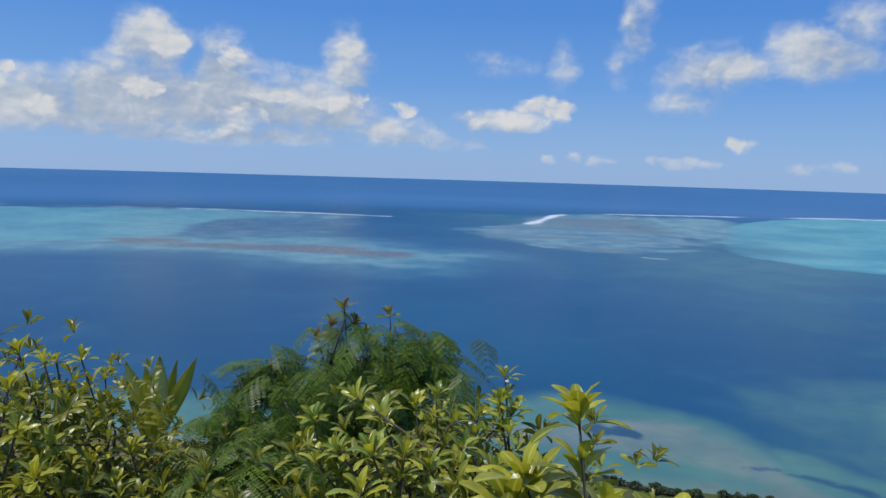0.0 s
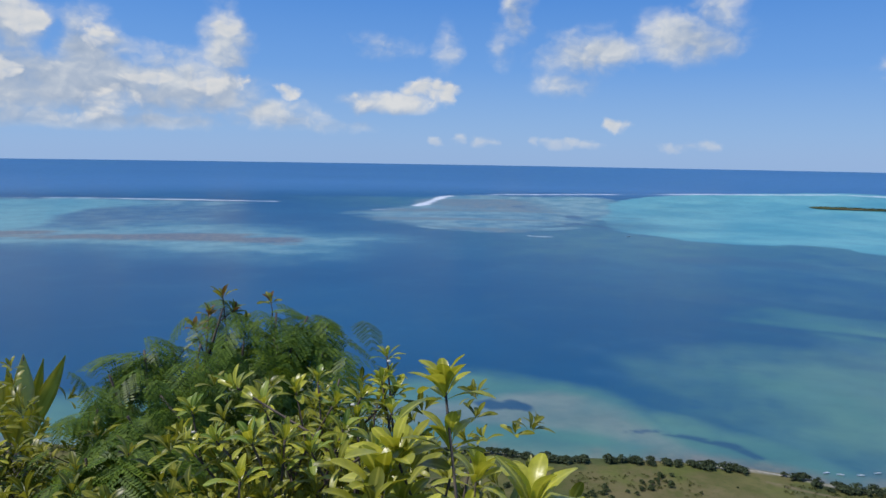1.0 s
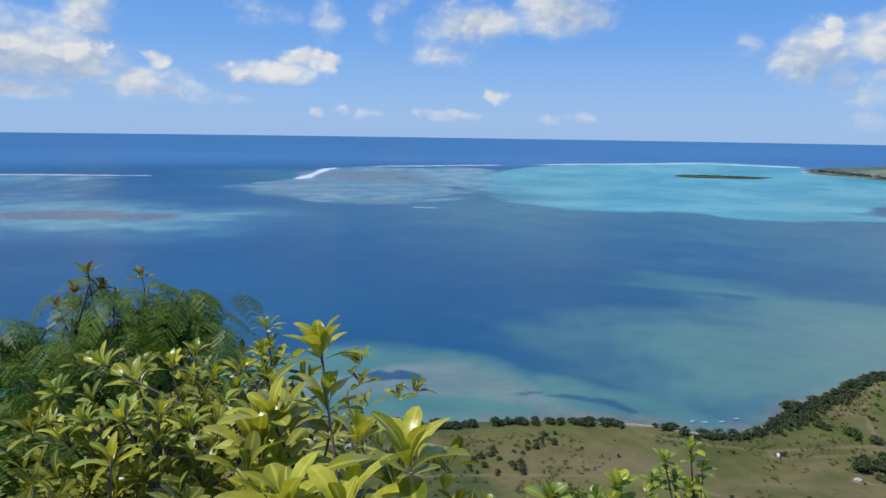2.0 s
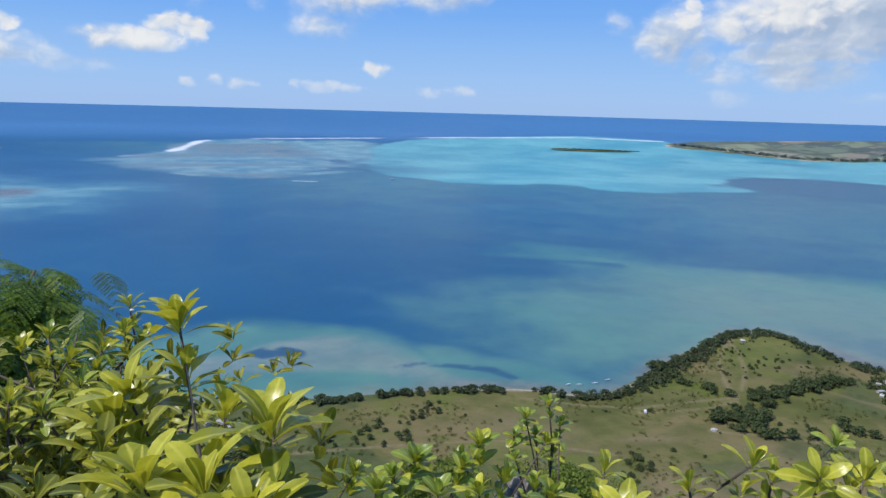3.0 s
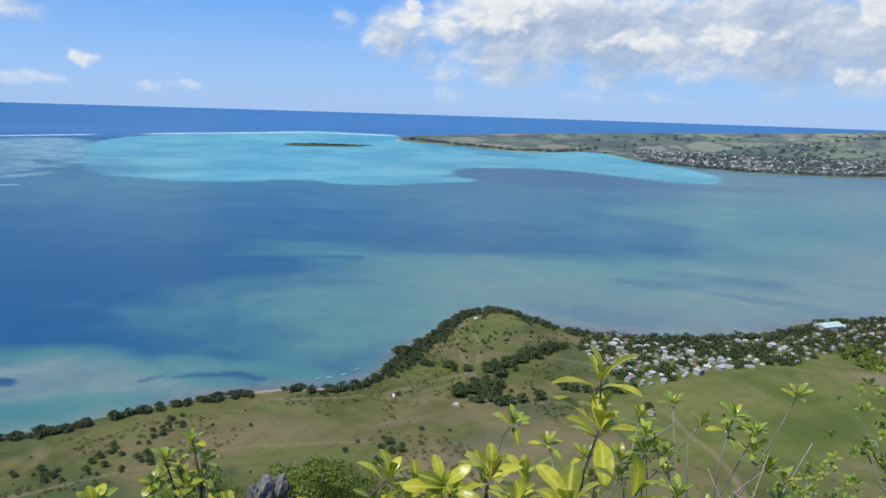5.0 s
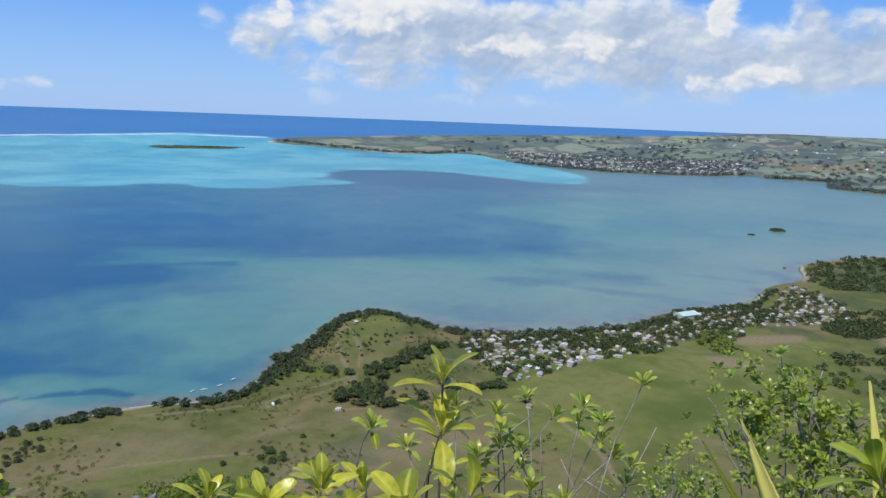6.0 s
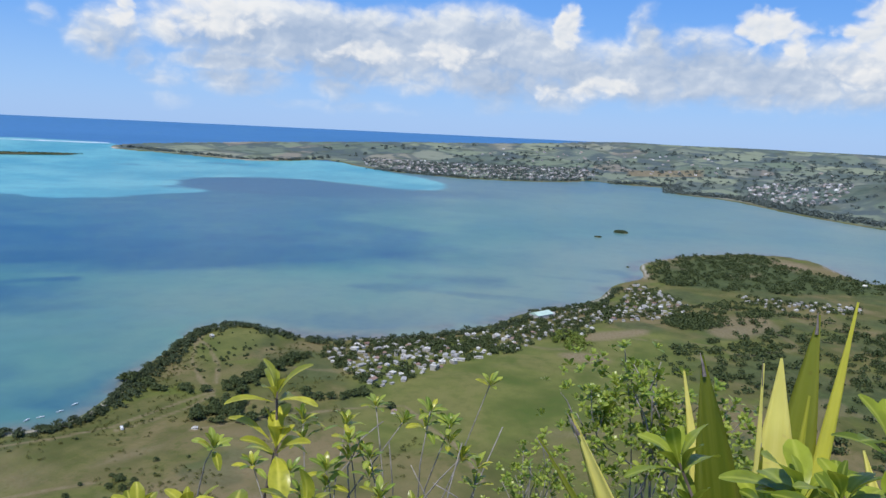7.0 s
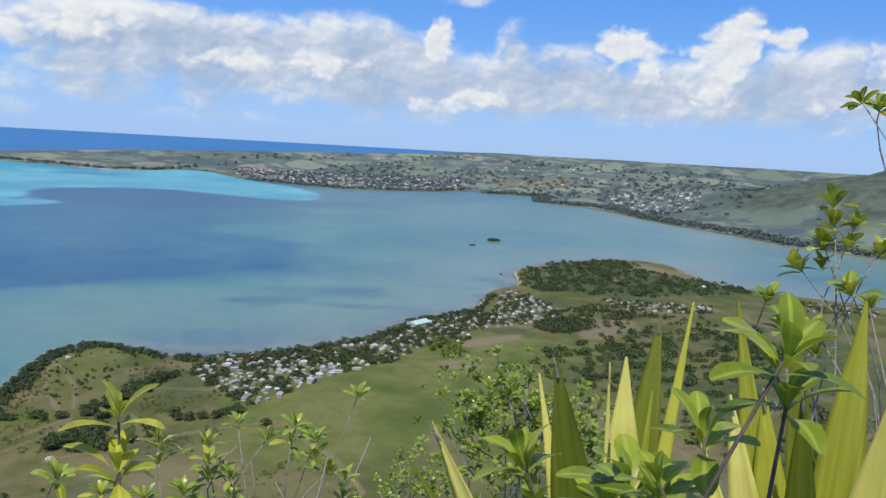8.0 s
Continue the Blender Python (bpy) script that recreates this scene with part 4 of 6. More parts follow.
def shrub(name, label, base, tips, leaf_shapes, mat, stem_mat, size, seed, count=9, flat=0.75, fork=0.45, stem=0.011, inner=0, inner_low=0.55, tiers=0.5, spread=(0.25, 0.25), blossoms=0, hue=None, crook=0.08):
    """A bush: limbs rise from one foot to the shoot ends, each with its whorl of leaves; an inner mass of leaves fills it."""
    rng = np.random.default_rng(seed)
    foot = near_ground(*base)
    ob = empty_thing(name, foot, label, "shrub")
    leaves = leaf_set(leaf_shapes, mat, "leaf")
    tinted = leaf_set(leaf_shapes, hue, "leaf") if hue else leaves
    mid_tips = np.mean([Vector(t) for t in tips], axis=0)
    hub = foot.lerp(TOP + Vector(mid_tips), fork)
    trunk_pts = limb(Vector((0, 0, 0)), hub - foot, rng, 0.05)
    v, f = tube(trunk_pts, np.linspace(stem * 2.0, stem * 1.3, len(trunk_pts)), 7)
    put("stem", mesh_of("stem", v, f, stem_mat), ob)
    made = 0
    for tip in tips:
        end = TOP + Vector(tip) - foot
        start = trunk_pts[int(rng.integers(2, len(trunk_pts)))]
        pts = limb(start, end, rng, crook, 9, rng.uniform(-0.02, 0.10))
        v, f = tube(pts, np.linspace(stem * rng.uniform(0.7, 1.0), stem * 0.32, len(pts)), 5)
        put("branch", mesh_of("branch", v, f, stem_mat), ob)
        axis = ((pts[-1] - pts[-2]).normalized() + Vector((0, 0, 0.9)) + Vector(rng.normal(0, 0.22, 3))).normalized()
        whorls = [(pts[-1], axis, count, size * rng.uniform(0.85, 1.15))]
        if rng.uniform() < tiers:
            whorls.append((pts[-1] - axis * size * 0.95, axis, max(5, count - 3), size * 0.95))
        for at, ax, n, s in whorls:
            for m in rosette(at, ax, n, s, rng, flat):
                if made < 290:
                    use = tinted if hue and rng.uniform() < 0.35 else leaves
                    put("leaf", use[int(rng.integers(len(use)))], ob, m)
                    made += 1
    if inner:
        mats = []
        for _ in range(inner):
            t = Vector(tips[int(rng.integers(len(tips)))])
            drop = abs(rng.normal(0, inner_low))
            at = TOP + t + Vector((rng.normal(0, spread[0]), rng.normal(0, spread[1]), -0.10 - drop)) - foot
            mats += rosette(at, Vector((rng.normal(0, 0.45), rng.normal(0, 0.45), 1.0)), 7, size * rng.uniform(0.75, 1.1), rng, flat)
        # Yellow-green bushes get the darker leaf inside, painting in their inner shade.
        put("foliage", joined("foliage", leaf_shapes[0], mats, inner_shade_leaf if mat is bright_leaf else mat, True, True), ob, None, "dense inner leaves in part shade", "stuff")
        for _ in range(min(14, max(6, inner // 8))):
            t = Vector(tips[int(rng.integers(len(tips)))])
            at = TOP + t + Vector((rng.normal(0, spread[0]), rng.normal(0, spread[1]), -0.15)) - foot
            low = Vector((at.x * 0.6 + rng.normal(0, 0.1), at.y * 0.6 + rng.normal(0, 0.1), max(0.0, at.z - rng.uniform(0.6, 1.2))))
            pts = limb(low, at, rng, 0.06, 6)
            v, f = tube(pts, np.linspace(stem * 0.8, stem * 0.35, len(pts)), 5)
            put("branch", mesh_of("branch", v, f, stem_mat), ob)
    for _ in range(blossoms):
        t = Vector(tips[int(rng.integers(len(tips)))])
        bm = bmesh.new()
        for k in range(5):
            a = k * 1.2566
            bmesh.ops.create_icosphere(bm, subdivisions=1, radius=0.0035, matrix=Matrix.Translation((0.0035 * math.cos(a), 0.0035 * math.sin(a), 0)))
        at = TOP + t + Vector((rng.normal(0, 0.05), rng.normal(0, 0.05), rng.uniform(-0.08, 0.02))) - foot
        put("blossom", bm_mesh("blossom", bm, petal_mat, True), ob, Matrix.Translation(at), "small white blossom")
    return ob

# ---------------------------------------------------------------- plants round the summit (places relative to the eye)
def frond(pairs, length, droop):
    """A twice-divided leaf: a drooping axis with paired pinnae of fine leaflets."""
    verts, faces = [], []

    def sliver(p, d, n, l, w):
        i = len(verts)
        s = d.cross(n).normalized() * w
        verts.extend([p, p + d * l * 0.5 + s, p + d * l, p + d * l * 0.5 - s])
        faces.append((i, i + 1, i + 2, i + 3))

    for k in range(pairs):
        s = (k + 1) / pairs
        at = Vector((length * s, 0, -droop * length * s * s))
        fwd = Vector((1, 0, -2 * droop * s)).normalized()
        for side in (-1, 1):
            d = (fwd * 0.55 + Vector((0, side, -0.28))).normalized()
            n = d.cross(fwd).normalized()
            pin = length * 0.42 * math.sin(math.pi * (0.22 + 0.66 * s))
            sliver(at, d, n, pin, pin * 0.018)
            teeth = 9
            for j in range(teeth):
                q = at + d * pin * (j + 0.6) / teeth + Vector((0, 0, -0.15 * pin * ((j + 1) / teeth) ** 2))
                e = d.cross(n).normalized()
                for sg in (-1, 1):
                    sliver(q, (e * sg + d * 0.45).normalized(), n, pin * 0.25, pin * 0.050)
        sliver(at, fwd, Vector((0, 0, 1)), length / pairs, length * 0.006)
    return np.array([tuple(v) for v in verts]), faces


def feathery_tree(name, label, base, crowns, seed):
    rng = np.random.default_rng(seed)
    foot = near_ground(*base)
    ob = empty_thing(name, foot, label, "tree")
    shapes = [frond(8, 1.0, 0.6), frond(8, 1.0, 0.95), frond(7, 1.0, 1.25)]
    meshes = [mesh_of("frond", v, f, feather_leaf, False) for v, f in shapes]
    hub = Vector((0, 0, 0.75))
    pts = limb((0, 0, 0), hub, rng, 0.06)
    v, f = tube(pts, np.linspace(0.035, 0.024, len(pts)), 8)
    put("trunk", mesh_of("trunk", v, f, bark_mat), ob)
    made, extra = 0, []
    for c in crowns:
        end = TOP + Vector(c) - foot
        pts = limb(hub, end, rng, 0.06, 8, -0.03)
        v, f = tube(pts, np.linspace(0.018, 0.004, len(pts)), 5)
        put("limb", mesh_of("limb", v, f, bark_mat), ob)
        for k in range(26):
            p = pts[int(rng.integers(4, len(pts)))] + Vector(rng.normal(0, 0.03, 3)) + Vector((0, 0, -0.03))
            t = rng.uniform(0, 6.28)
            fwd = Vector((math.cos(t), math.sin(t), rng.uniform(-0.10, 0.55)))
            m = frame_of(p, fwd, (rng.normal(0, 0.2), rng.normal(0, 0.2), 1), rng.uniform(0.12, 0.22))
            if made < 280:
                put("frond", meshes[int(rng.integers(3))], ob, m)
                made += 1
            else:
                extra.append(m)
    for c in crowns:
        for k in range(16):
            t = rng.uniform(0, 6.28)
            extra.append(frame_of(TOP + Vector(c) - foot + Vector((rng.normal(0, 0.1), rng.normal(0, 0.1), -abs(rng.normal(0.12, 0.18)))), (math.cos(t), math.sin(t), rng.uniform(-0.5, 0.3)), (0, 0, 1), rng.uniform(0.12, 0.20)))
    put("foliage", joined("foliage", shapes[1], extra, feather_leaf, False), ob, None, "shaded drooping inner fronds", "stuff")
    return ob


def sword(length, width, bend, twist, n=12):
    """A thick sword-shaped leaf, channelled along its middle and drawn out to a point."""
    verts, faces = [], []
    for i in range(n + 1):
        s = i / n
        w = width * 0.5 * (0.55 + 0.45 * math.sin(math.pi * min(s / 0.62, 1) * 0.5)) * (1 - max(0.0, (s - 0.60) / 0.40) ** 1.35)
        w = max(w, 0.002)
        off = bend * length * s * s
        a = twist * s
        for k, (u, h) in enumerate(((-1, 0.38), (-0.5, 0.10), (0, 0), (0.5, 0.10), (1, 0.38))):
            y, z = u * w, h * w
            verts.append((s * length, y * math.cos(a) - z * math.sin(a), y * math.sin(a) + z * math.cos(a) - off))
        for k, (u, h) in enumerate(((0.5, 0.02), (0, -0.16), (-0.5, 0.02))):
            y, z = u * w, h * w
            verts.append((s * length, y * math.cos(a) - z * math.sin(a), y * math.sin(a) + z * math.cos(a) - off))
    c = 8
    for i in range(n):
        for k in range(c):
            k2 = (k + 1) % c
            faces.append((i * c + k, i * c + k2, (i + 1) * c + k2, (i + 1) * c + k))
    return verts, faces


def sword_plant(name, label, base, heart, blades, seed, bark=None):
    """A clump of sword leaves from one heart on a short trunk; blades: each leaf's point, width and tint."""
    rng = np.random.default_rng(seed)
    foot = near_ground(*base)
    ob = empty_thing(name, foot, label, "plant")
    hub = TOP + Vector(heart) - foot
    pts = limb((0, 0, 0), hub + Vector((0, 0, 0.03)), rng, 0.03, 7)
    v, f = tube(pts, np.linspace(0.075, 0.055, len(pts)), 9)
    put("stem", mesh_of("stem", v, f, bark or bark_mat), ob)
    tints = {"green": sword_green, "mixed": sword_leaf, "pale": sword_pale}
    eye_way = (Vector((0.45, 0.30, 0)) - Vector((foot.x, foot.y, 0))).normalized()
    for tip, w, tint in blades:
        end = TOP + Vector(tip) - foot
        root = hub + Vector(((end.x - hub.x) * 0.12 + rng.normal(0, 0.012), (end.y - hub.y) * 0.12 + rng.normal(0, 0.012), rng.uniform(-0.02, 0.03)))
        d = end - root
        v, f = sword(d.length, w, rng.uniform(-0.015, 0.025), rng.normal(0, 0.13))
        face = eye_way + Vector((rng.normal(0, 0.14), rng.normal(0, 0.14), 0.3))
        leaf = put("leaf_blade", mesh_of("leaf_blade", v, f, tints[tint]), ob, frame_of(root, d, face, 1.0))
        if rng.uniform() < 0.6:
            k = min(1.0, w / 0.06)
            tv, tf = tube([(0, 0, 0), (0.022, 0.001, 0.002), (0.046, 0.004 * k, 0.0)], [0.0040 * k, 0.0026 * k, 0.0005], 5)
            put("dry_tip", mesh_of("dry_tip", tv, tf, dry_tip), leaf, Matrix.Translation((d.length - 0.040, 0, 0.0)), "shrivelled grey tip")
    return ob


# Left of the start: a thicket of yellow-green bushes.
THICKET = [(-1.24, 2.7, -0.6), (-1.22, 2.81, -0.66), (-1.05, 2.33, -0.6), (-1.28, 3.0, -0.71), (-1.25, 3.12, -0.73), (-1.21, 3.23, -0.83),
           (-1.14, 2.6, -0.71), (-0.97, 2.62, -0.92), (-1.1, 2.72, -0.78), (-0.97, 2.23, -0.68), (-0.94, 2.34, -0.76), (-1.33, 2.63, -0.44),
           (-1.09, 3.04, -0.89), (-1.09, 2.82, -0.85), (-0.87, 2.13, -0.76), (-0.87, 2.67, -0.91), (-0.82, 2.45, -0.92), (-1.5, 2.9, -0.62), (-1.7, 3.1, -0.7)]
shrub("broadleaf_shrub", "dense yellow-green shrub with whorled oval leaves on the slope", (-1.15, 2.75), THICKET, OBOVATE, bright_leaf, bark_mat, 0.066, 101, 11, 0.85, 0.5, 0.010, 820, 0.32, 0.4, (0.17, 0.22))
olive_tips = [(-1.02 + 0.075 * i, 2.95 - 0.03 * (i % 4), -0.97 - 0.05 * ((i * 5) % 3)) for i in range(10)]
shrub("small_leaved_shrub", "olive-green twiggy shrub with small pointed leaves", (-0.6, 2.7), olive_tips, OBOVATE, olive_leaf, bark_mat, 0.046, 102, 8, 0.85, 0.5, 0.007, 1150, 0.24, 0.4, (0.30, 0.22))
FEATHER_TOP = [(-0.27, 3.24, -0.58), (-0.07, 3.25, -0.60), (0.05, 3.26, -0.62), (0.11, 3.13, -0.73), (-0.18, 3.12, -0.68), (-0.33, 3.1, -0.68),
               (-0.45, 3.18, -0.70), (-0.52, 3.07, -0.69), (-0.6, 2.93, -0.74), (-0.6, 2.8, -0.81), (-0.49, 2.72, -0.81), (-0.42, 2.85, -0.79),
               (-0.57, 2.57, -0.88), (-0.43, 2.51, -0.85), (-0.06, 3.13, -0.70), (0.03, 3.14, -0.70)]
feathery_tree("feathery_tree", "small dark green tree with drooping feathery leaves", (-0.3, 3.0), FEATHER_TOP, 103)
BRONZE = [(-0.28, 3.31, -0.54), (-0.37, 3.22, -0.65), (-0.1, 3.37, -0.58), (-0.33, 3.29, -0.61), (-0.24, 3.3, -0.6), (-0.2, 3.36, -0.66)]
shrub("bronze_tipped_shrub", "tall shrub with bronze young shoots above feathery leaves", (-0.2, 3.4), BRONZE, OBOVATE, olive_leaf, bark_mat, 0.060, 104, 8, 0.6, 0.5, 0.008, 10, 0.2, 0.3, (0.1, 0.1), 0, red_leaf)
CENTRE = [(-0.1, 2.23, -0.57), (-0.27, 2.58, -0.75), (0.04, 2.43, -0.65), (-0.04, 2.32, -0.65), (0.15, 2.32, -0.65), (0.21, 2.31, -0.69), (0.1, 2.53, -0.65),
          (0.31, 2.59, -0.6), (0.29, 2.52, -0.66), (0.33, 2.51, -0.69), (0.17, 2.2, -0.68), (-0.14, 2.18, -0.69), (-0.05, 2.1, -0.66), (0.03, 2.11, -0.66),
          (-0.21, 2.26, -0.75), (0.09, 2.09, -0.69), (0.24, 2.09, -0.69), (-0.06, 1.98, -0.70), (0.31, 2.4, -0.71), (0.23, 2.51, -0.7)]
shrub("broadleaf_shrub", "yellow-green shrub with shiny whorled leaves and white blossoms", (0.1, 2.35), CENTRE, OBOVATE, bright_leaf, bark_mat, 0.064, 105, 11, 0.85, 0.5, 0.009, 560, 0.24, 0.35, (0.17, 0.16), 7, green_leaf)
FORE = [(0.3, 1.41, -0.32), (0.38, 1.22, -0.41), (0.23, 1.41, -0.42), (0.23, 1.23, -0.46), (0.29, 1.17, -0.45), (0.21, 1.39, -0.46), (0.40, 1.65, -0.57), (0.33, 1.11, -0.46)]
shrub("broadleaf_shrub", "bright yellow-green shrub with large glossy whorled leaves", (0.28, 1.35), FORE, BROAD, bright_leaf, bark_mat, 0.080, 106, 12, 0.92, 0.55, 0.006, 60, 0.15, 0.9, (0.11, 0.10), 4)
SWORDS_SMALL = [((-1.66, 4.43, -1.09), 0.10, "pale"), ((-1.56, 4.46, -1.13), 0.08, "mixed"), ((-1.49, 4.5, -1.07), 0.11, "pale"), ((-1.42, 4.57, -1.12), 0.065, "mixed"), ((-1.3, 4.56, -1.1), 0.085, "mixed"), ((-1.57, 4.31, -1.23), 0.09, "mixed"), ((-1.39, 4.37, -1.27), 0.09, "mixed")]
sword_plant("sword_leaf_plant", "clump of yellow-green sword-shaped leaves among bushes", (-1.48, 4.36), (-1.48, 4.36, -1.55), SWORDS_SMALL, 107)

# Middle of the turn: low bushes under the pasture.
KNEE = [(0.69, 1.23, -0.5), (0.71, 1.19, -0.54), (0.6, 1.26, -0.52), (0.55, 1.23, -0.52), (0.66, 1.23, -0.53), (0.53, 1.33, -0.56), (0.58, 1.15, -0.51),
        (0.51, 1.19, -0.51), (0.77, 1.2, -0.57), (0.63, 1.13, -0.51), (0.74, 1.12, -0.54), (0.68, 1.1, -0.55)]
shrub("round_leaved_shrub", "fresh green low shrub with small rounded upright leaves", (0.62, 1.22), KNEE, SPOON, green_leaf, bark_mat, 0.032, 108, 10, 0.65, 0.55, 0.004, 130, 0.10, 0.9, (0.07, 0.06), 0, bright_leaf)
SPRIG = [(0.87, 1.31, -0.5), (0.83, 1.32, -0.52), (0.81, 1.32, -0.55), (0.88, 1.29, -0.53), (0.83, 1.26, -0.54), (0.86, 1.33, -0.56), (0.80, 1.30, -0.58), (0.885, 1.31, -0.57)]
shrub("twiggy_shrub", "thin bare-twigged shrub with few small green leaves", (0.86, 1.3), SPRIG, SPOON, green_leaf, bark_mat, 0.023, 109, 8, 0.9, 0.62, 0.004, 10, 0.05, 1.0, (0.03, 0.03), 0, bright_leaf)
YELLOW_LOW = [(0.72, 0.95, -0.47), (0.77, 1.05, -0.475), (0.85, 0.98, -0.48), (0.98, 0.99, -0.48), (0.99, 0.9, -0.46), (1.1, 0.91, -0.49), (1.08, 0.85, -0.50), (1.05, 1.01, -0.53), (0.92, 0.86, -0.51)]
shrub("broadleaf_shrub", "low yellow-green shrub with large oval whorled leaves", (0.9, 0.95), YELLOW_LOW, BROAD, bright_leaf, bark_mat, 0.047, 110, 9, 1.0, 0.55, 0.006, 14, 0.12, 0.4, (0.10, 0.08))
YELLOW_TALL = [(1.43, 0.93, -0.44), (1.40, 0.91, -0.52), (1.28, 0.78, -0.54), (1.23, 0.94, -0.56), (1.18, 0.83, -0.54), (1.14, 0.95, -0.53)]
shrub("broadleaf_shrub", "upright yellow shrub shoot with pointed whorled leaves", (1.35, 0.88), YELLOW_TALL, BROAD, bright_leaf, bark_mat, 0.074, 111, 8, 1.15, 0.6, 0.007, 0, 0.1, 0.1)
PALE = [(1.99, 1.51, -0.89), (2.03, 1.41, -0.94), (2.14, 1.32, -0.83), (2.1, 1.15, -0.84), (2.24, 1.14, -0.79), (2.26, 1.06, -0.83), (2.21, 0.96, -0.76),
        (2.21, 0.9, -0.79), (2.6, 0.91, -0.8), (2.2, 0.86, -0.87), (2.11, 1.09, -0.88), (2.01, 1.01, -0.93), (2.05, 1.19, -0.91), (2.29, 0.84, -0.93), (1.95, 1.2, -1.0), (2.1, 0.95, -1.0)]
tuft_rng = np.random.default_rng(55)
PALE = PALE + [(x + tuft_rng.normal(0, 0.07), y + tuft_rng.normal(0, 0.07), z - tuft_rng.uniform(0.03, 0.13)) for x, y, z in PALE[:11]]
shrub("twisted_branch_shrub", "open shrub with pale twisting branches and tufted green leaves", (2.15, 1.05), PALE, OBOVATE, green_leaf, pale_bark_mat, 0.056, 112, 11, 0.8, 0.62, 0.0050, 0, 0.2, 0.4, (0.2, 0.2), 0, bright_leaf, 0.10)

# End of the turn: sword-leaved plants, glossy shoots and a bare-limbed bush.
SWORDS_A = [((1.76, 0.5, -0.52), 0.060, "pale"), ((1.81, 0.57, -0.6), 0.022, "green"), ((1.9, 0.31, -0.44), 0.034, "pale"), ((1.88, 0.28, -0.4), 0.092, "green"),
            ((1.78, 0.18, -0.37), 0.017, "pale"), ((1.82, 0.15, -0.37), 0.094, "pale"), ((1.73, 0.17, -0.5), 0.028, "green"), ((2.05, 0.07, -0.33), 0.082, "green"),
            ((2.03, 0.01, -0.29), 0.030, "mixed"), ((1.89, 0.09, -0.45), 0.032, "mixed")]
sword_plant("sword_leaf_plant", "clump of broad yellow-green sword leaves with dry tips", (1.80, 0.15), (1.78, 0.13, -1.15), SWORDS_A, 113)
SWORDS_B = [((2.03, -0.08, -0.28), 0.058, "mixed"), ((2.01, -0.18, -0.27), 0.056, "green"), ((1.87, -0.26, -0.23), 0.084, "mixed"), ((1.73, -0.27, -0.35), 0.072, "pale"),
            ((1.92, -0.06, -0.45), 0.07, "pale"), ((1.78, -0.15, -0.38), 0.064, "green"), ((1.96, -0.13, -0.44), 0.075, "mixed"), ((1.82, -0.34, -0.28), 0.07, "green"),
            ((1.95, -0.02, -0.56), 0.05, "pale"), ((1.8, -0.39, -0.31), 0.07, "mixed")]
sword_plant("sword_leaf_plant", "tall clump of green and yellow sword leaves with shrivelled tips", (1.84, -0.25), (1.82, -0.23, -1.1), SWORDS_B, 114)
shrub("glossy_shrub", "glossy dark green shoot with broad ribbed whorled leaves", (1.0, 0.1), [(0.96, 0.11, -0.12), (0.98, 0.10, -0.155), (1.04, 0.14, -0.21), (1.03, 0.17, -0.25)], BROAD, gloss_leaf, bark_mat, 0.045, 115, 9, 1.0, 0.8, 0.004, 0, 0.1, 0.2, (0.1, 0.1))
shrub("glossy_shrub", "glossy green shrub with broad leaves below sword plants", (1.22, 0.28), [(1.24, 0.29, -0.34), (1.15, 0.18, -0.31), (1.2, 0.2, -0.36), (1.1, 0.16, -0.30)], BROAD, gloss_leaf, bark_mat, 0.060, 116, 9, 0.85, 0.7, 0.005, 0, 0.1, 0.3)
BARE = [(2.96, -0.52, -0.11), (2.93, -0.58, -0.17), (2.95, -0.5, -0.24), (2.96, -0.44, -0.32), (2.81, -0.55, -0.36), (2.77, -0.31, -0.4), (2.9, -0.65, -0.25), (2.72, -0.44, -0.47), (2.76, -0.36, -0.48), (2.9, -0.64, -0.42), (2.95, -0.72, -0.1)]
shrub("bare_limbed_shrub", "open shrub with thin grey limbs and fresh green tufts", (2.95, -0.98), BARE, SPOON, green_leaf, pale_bark_mat, 0.072, 117, 10, 0.85, 0.5, 0.006, 0, 0.2, 0.3, (0.15, 0.15), 2, bright_leaf, 0.09)
FAR_BUSH = [(11.18, 1.41, -3.07), (11.13, 1.26, -3.29), (10.73, 1.78, -3.66), (10.67, 1.54, -3.92), (10.46, 0.84, -4.05), (10.88, 0.46, -3.55), (11.4, 0.09, -3.59), (11.01, 1.17, -3.68), (10.21, 0.58, -4.16), (11.0, 0.7, -3.75), (11.3, -0.2, -3.7), (10.9, -0.1, -4.0), (11.2, 0.9, -3.5)]
shrub("leafy_bush", "rounded green bush with small leaves lower on the slope", (11.0, 0.9), FAR_BUSH, SPOON_FAR, green_leaf, pale_bark_mat, 0.13, 118, 9, 0.8, 0.35, 0.02, 420, 0.45, 0.6, (0.35, 0.45), 0, green_leaf)
shrub("bare_limbed_shrub", "tall thin-stemmed shrub with fresh green tufts", (2.75, -1.75), [(2.94, -0.55, 0.21), (2.92, -0.6, 0.19), (2.9, -0.72, 0.10)], SPOON, green_leaf, pale_bark_mat, 0.065, 120, 9, 0.85, 0.85, 0.006, 0, 0.2, 0.4, (0.1, 0.1), 0, bright_leaf, 0.10)
LOW_BUSH = [(8.54, 1.99, -3.59), (8.49, 1.83, -3.76), (8.4, 2.1, -3.9), (8.6, 1.7, -3.95), (8.5, 2.3, -4.0)]
shrub("leafy_bush", "small green bush with tiny leaves on the slope", (8.5, 2.0), LOW_BUSH, SPOON, green_leaf, pale_bark_mat, 0.08, 119, 9, 0.8, 0.4, 0.012, 130, 0.35, 0.5, (0.25, 0.25))

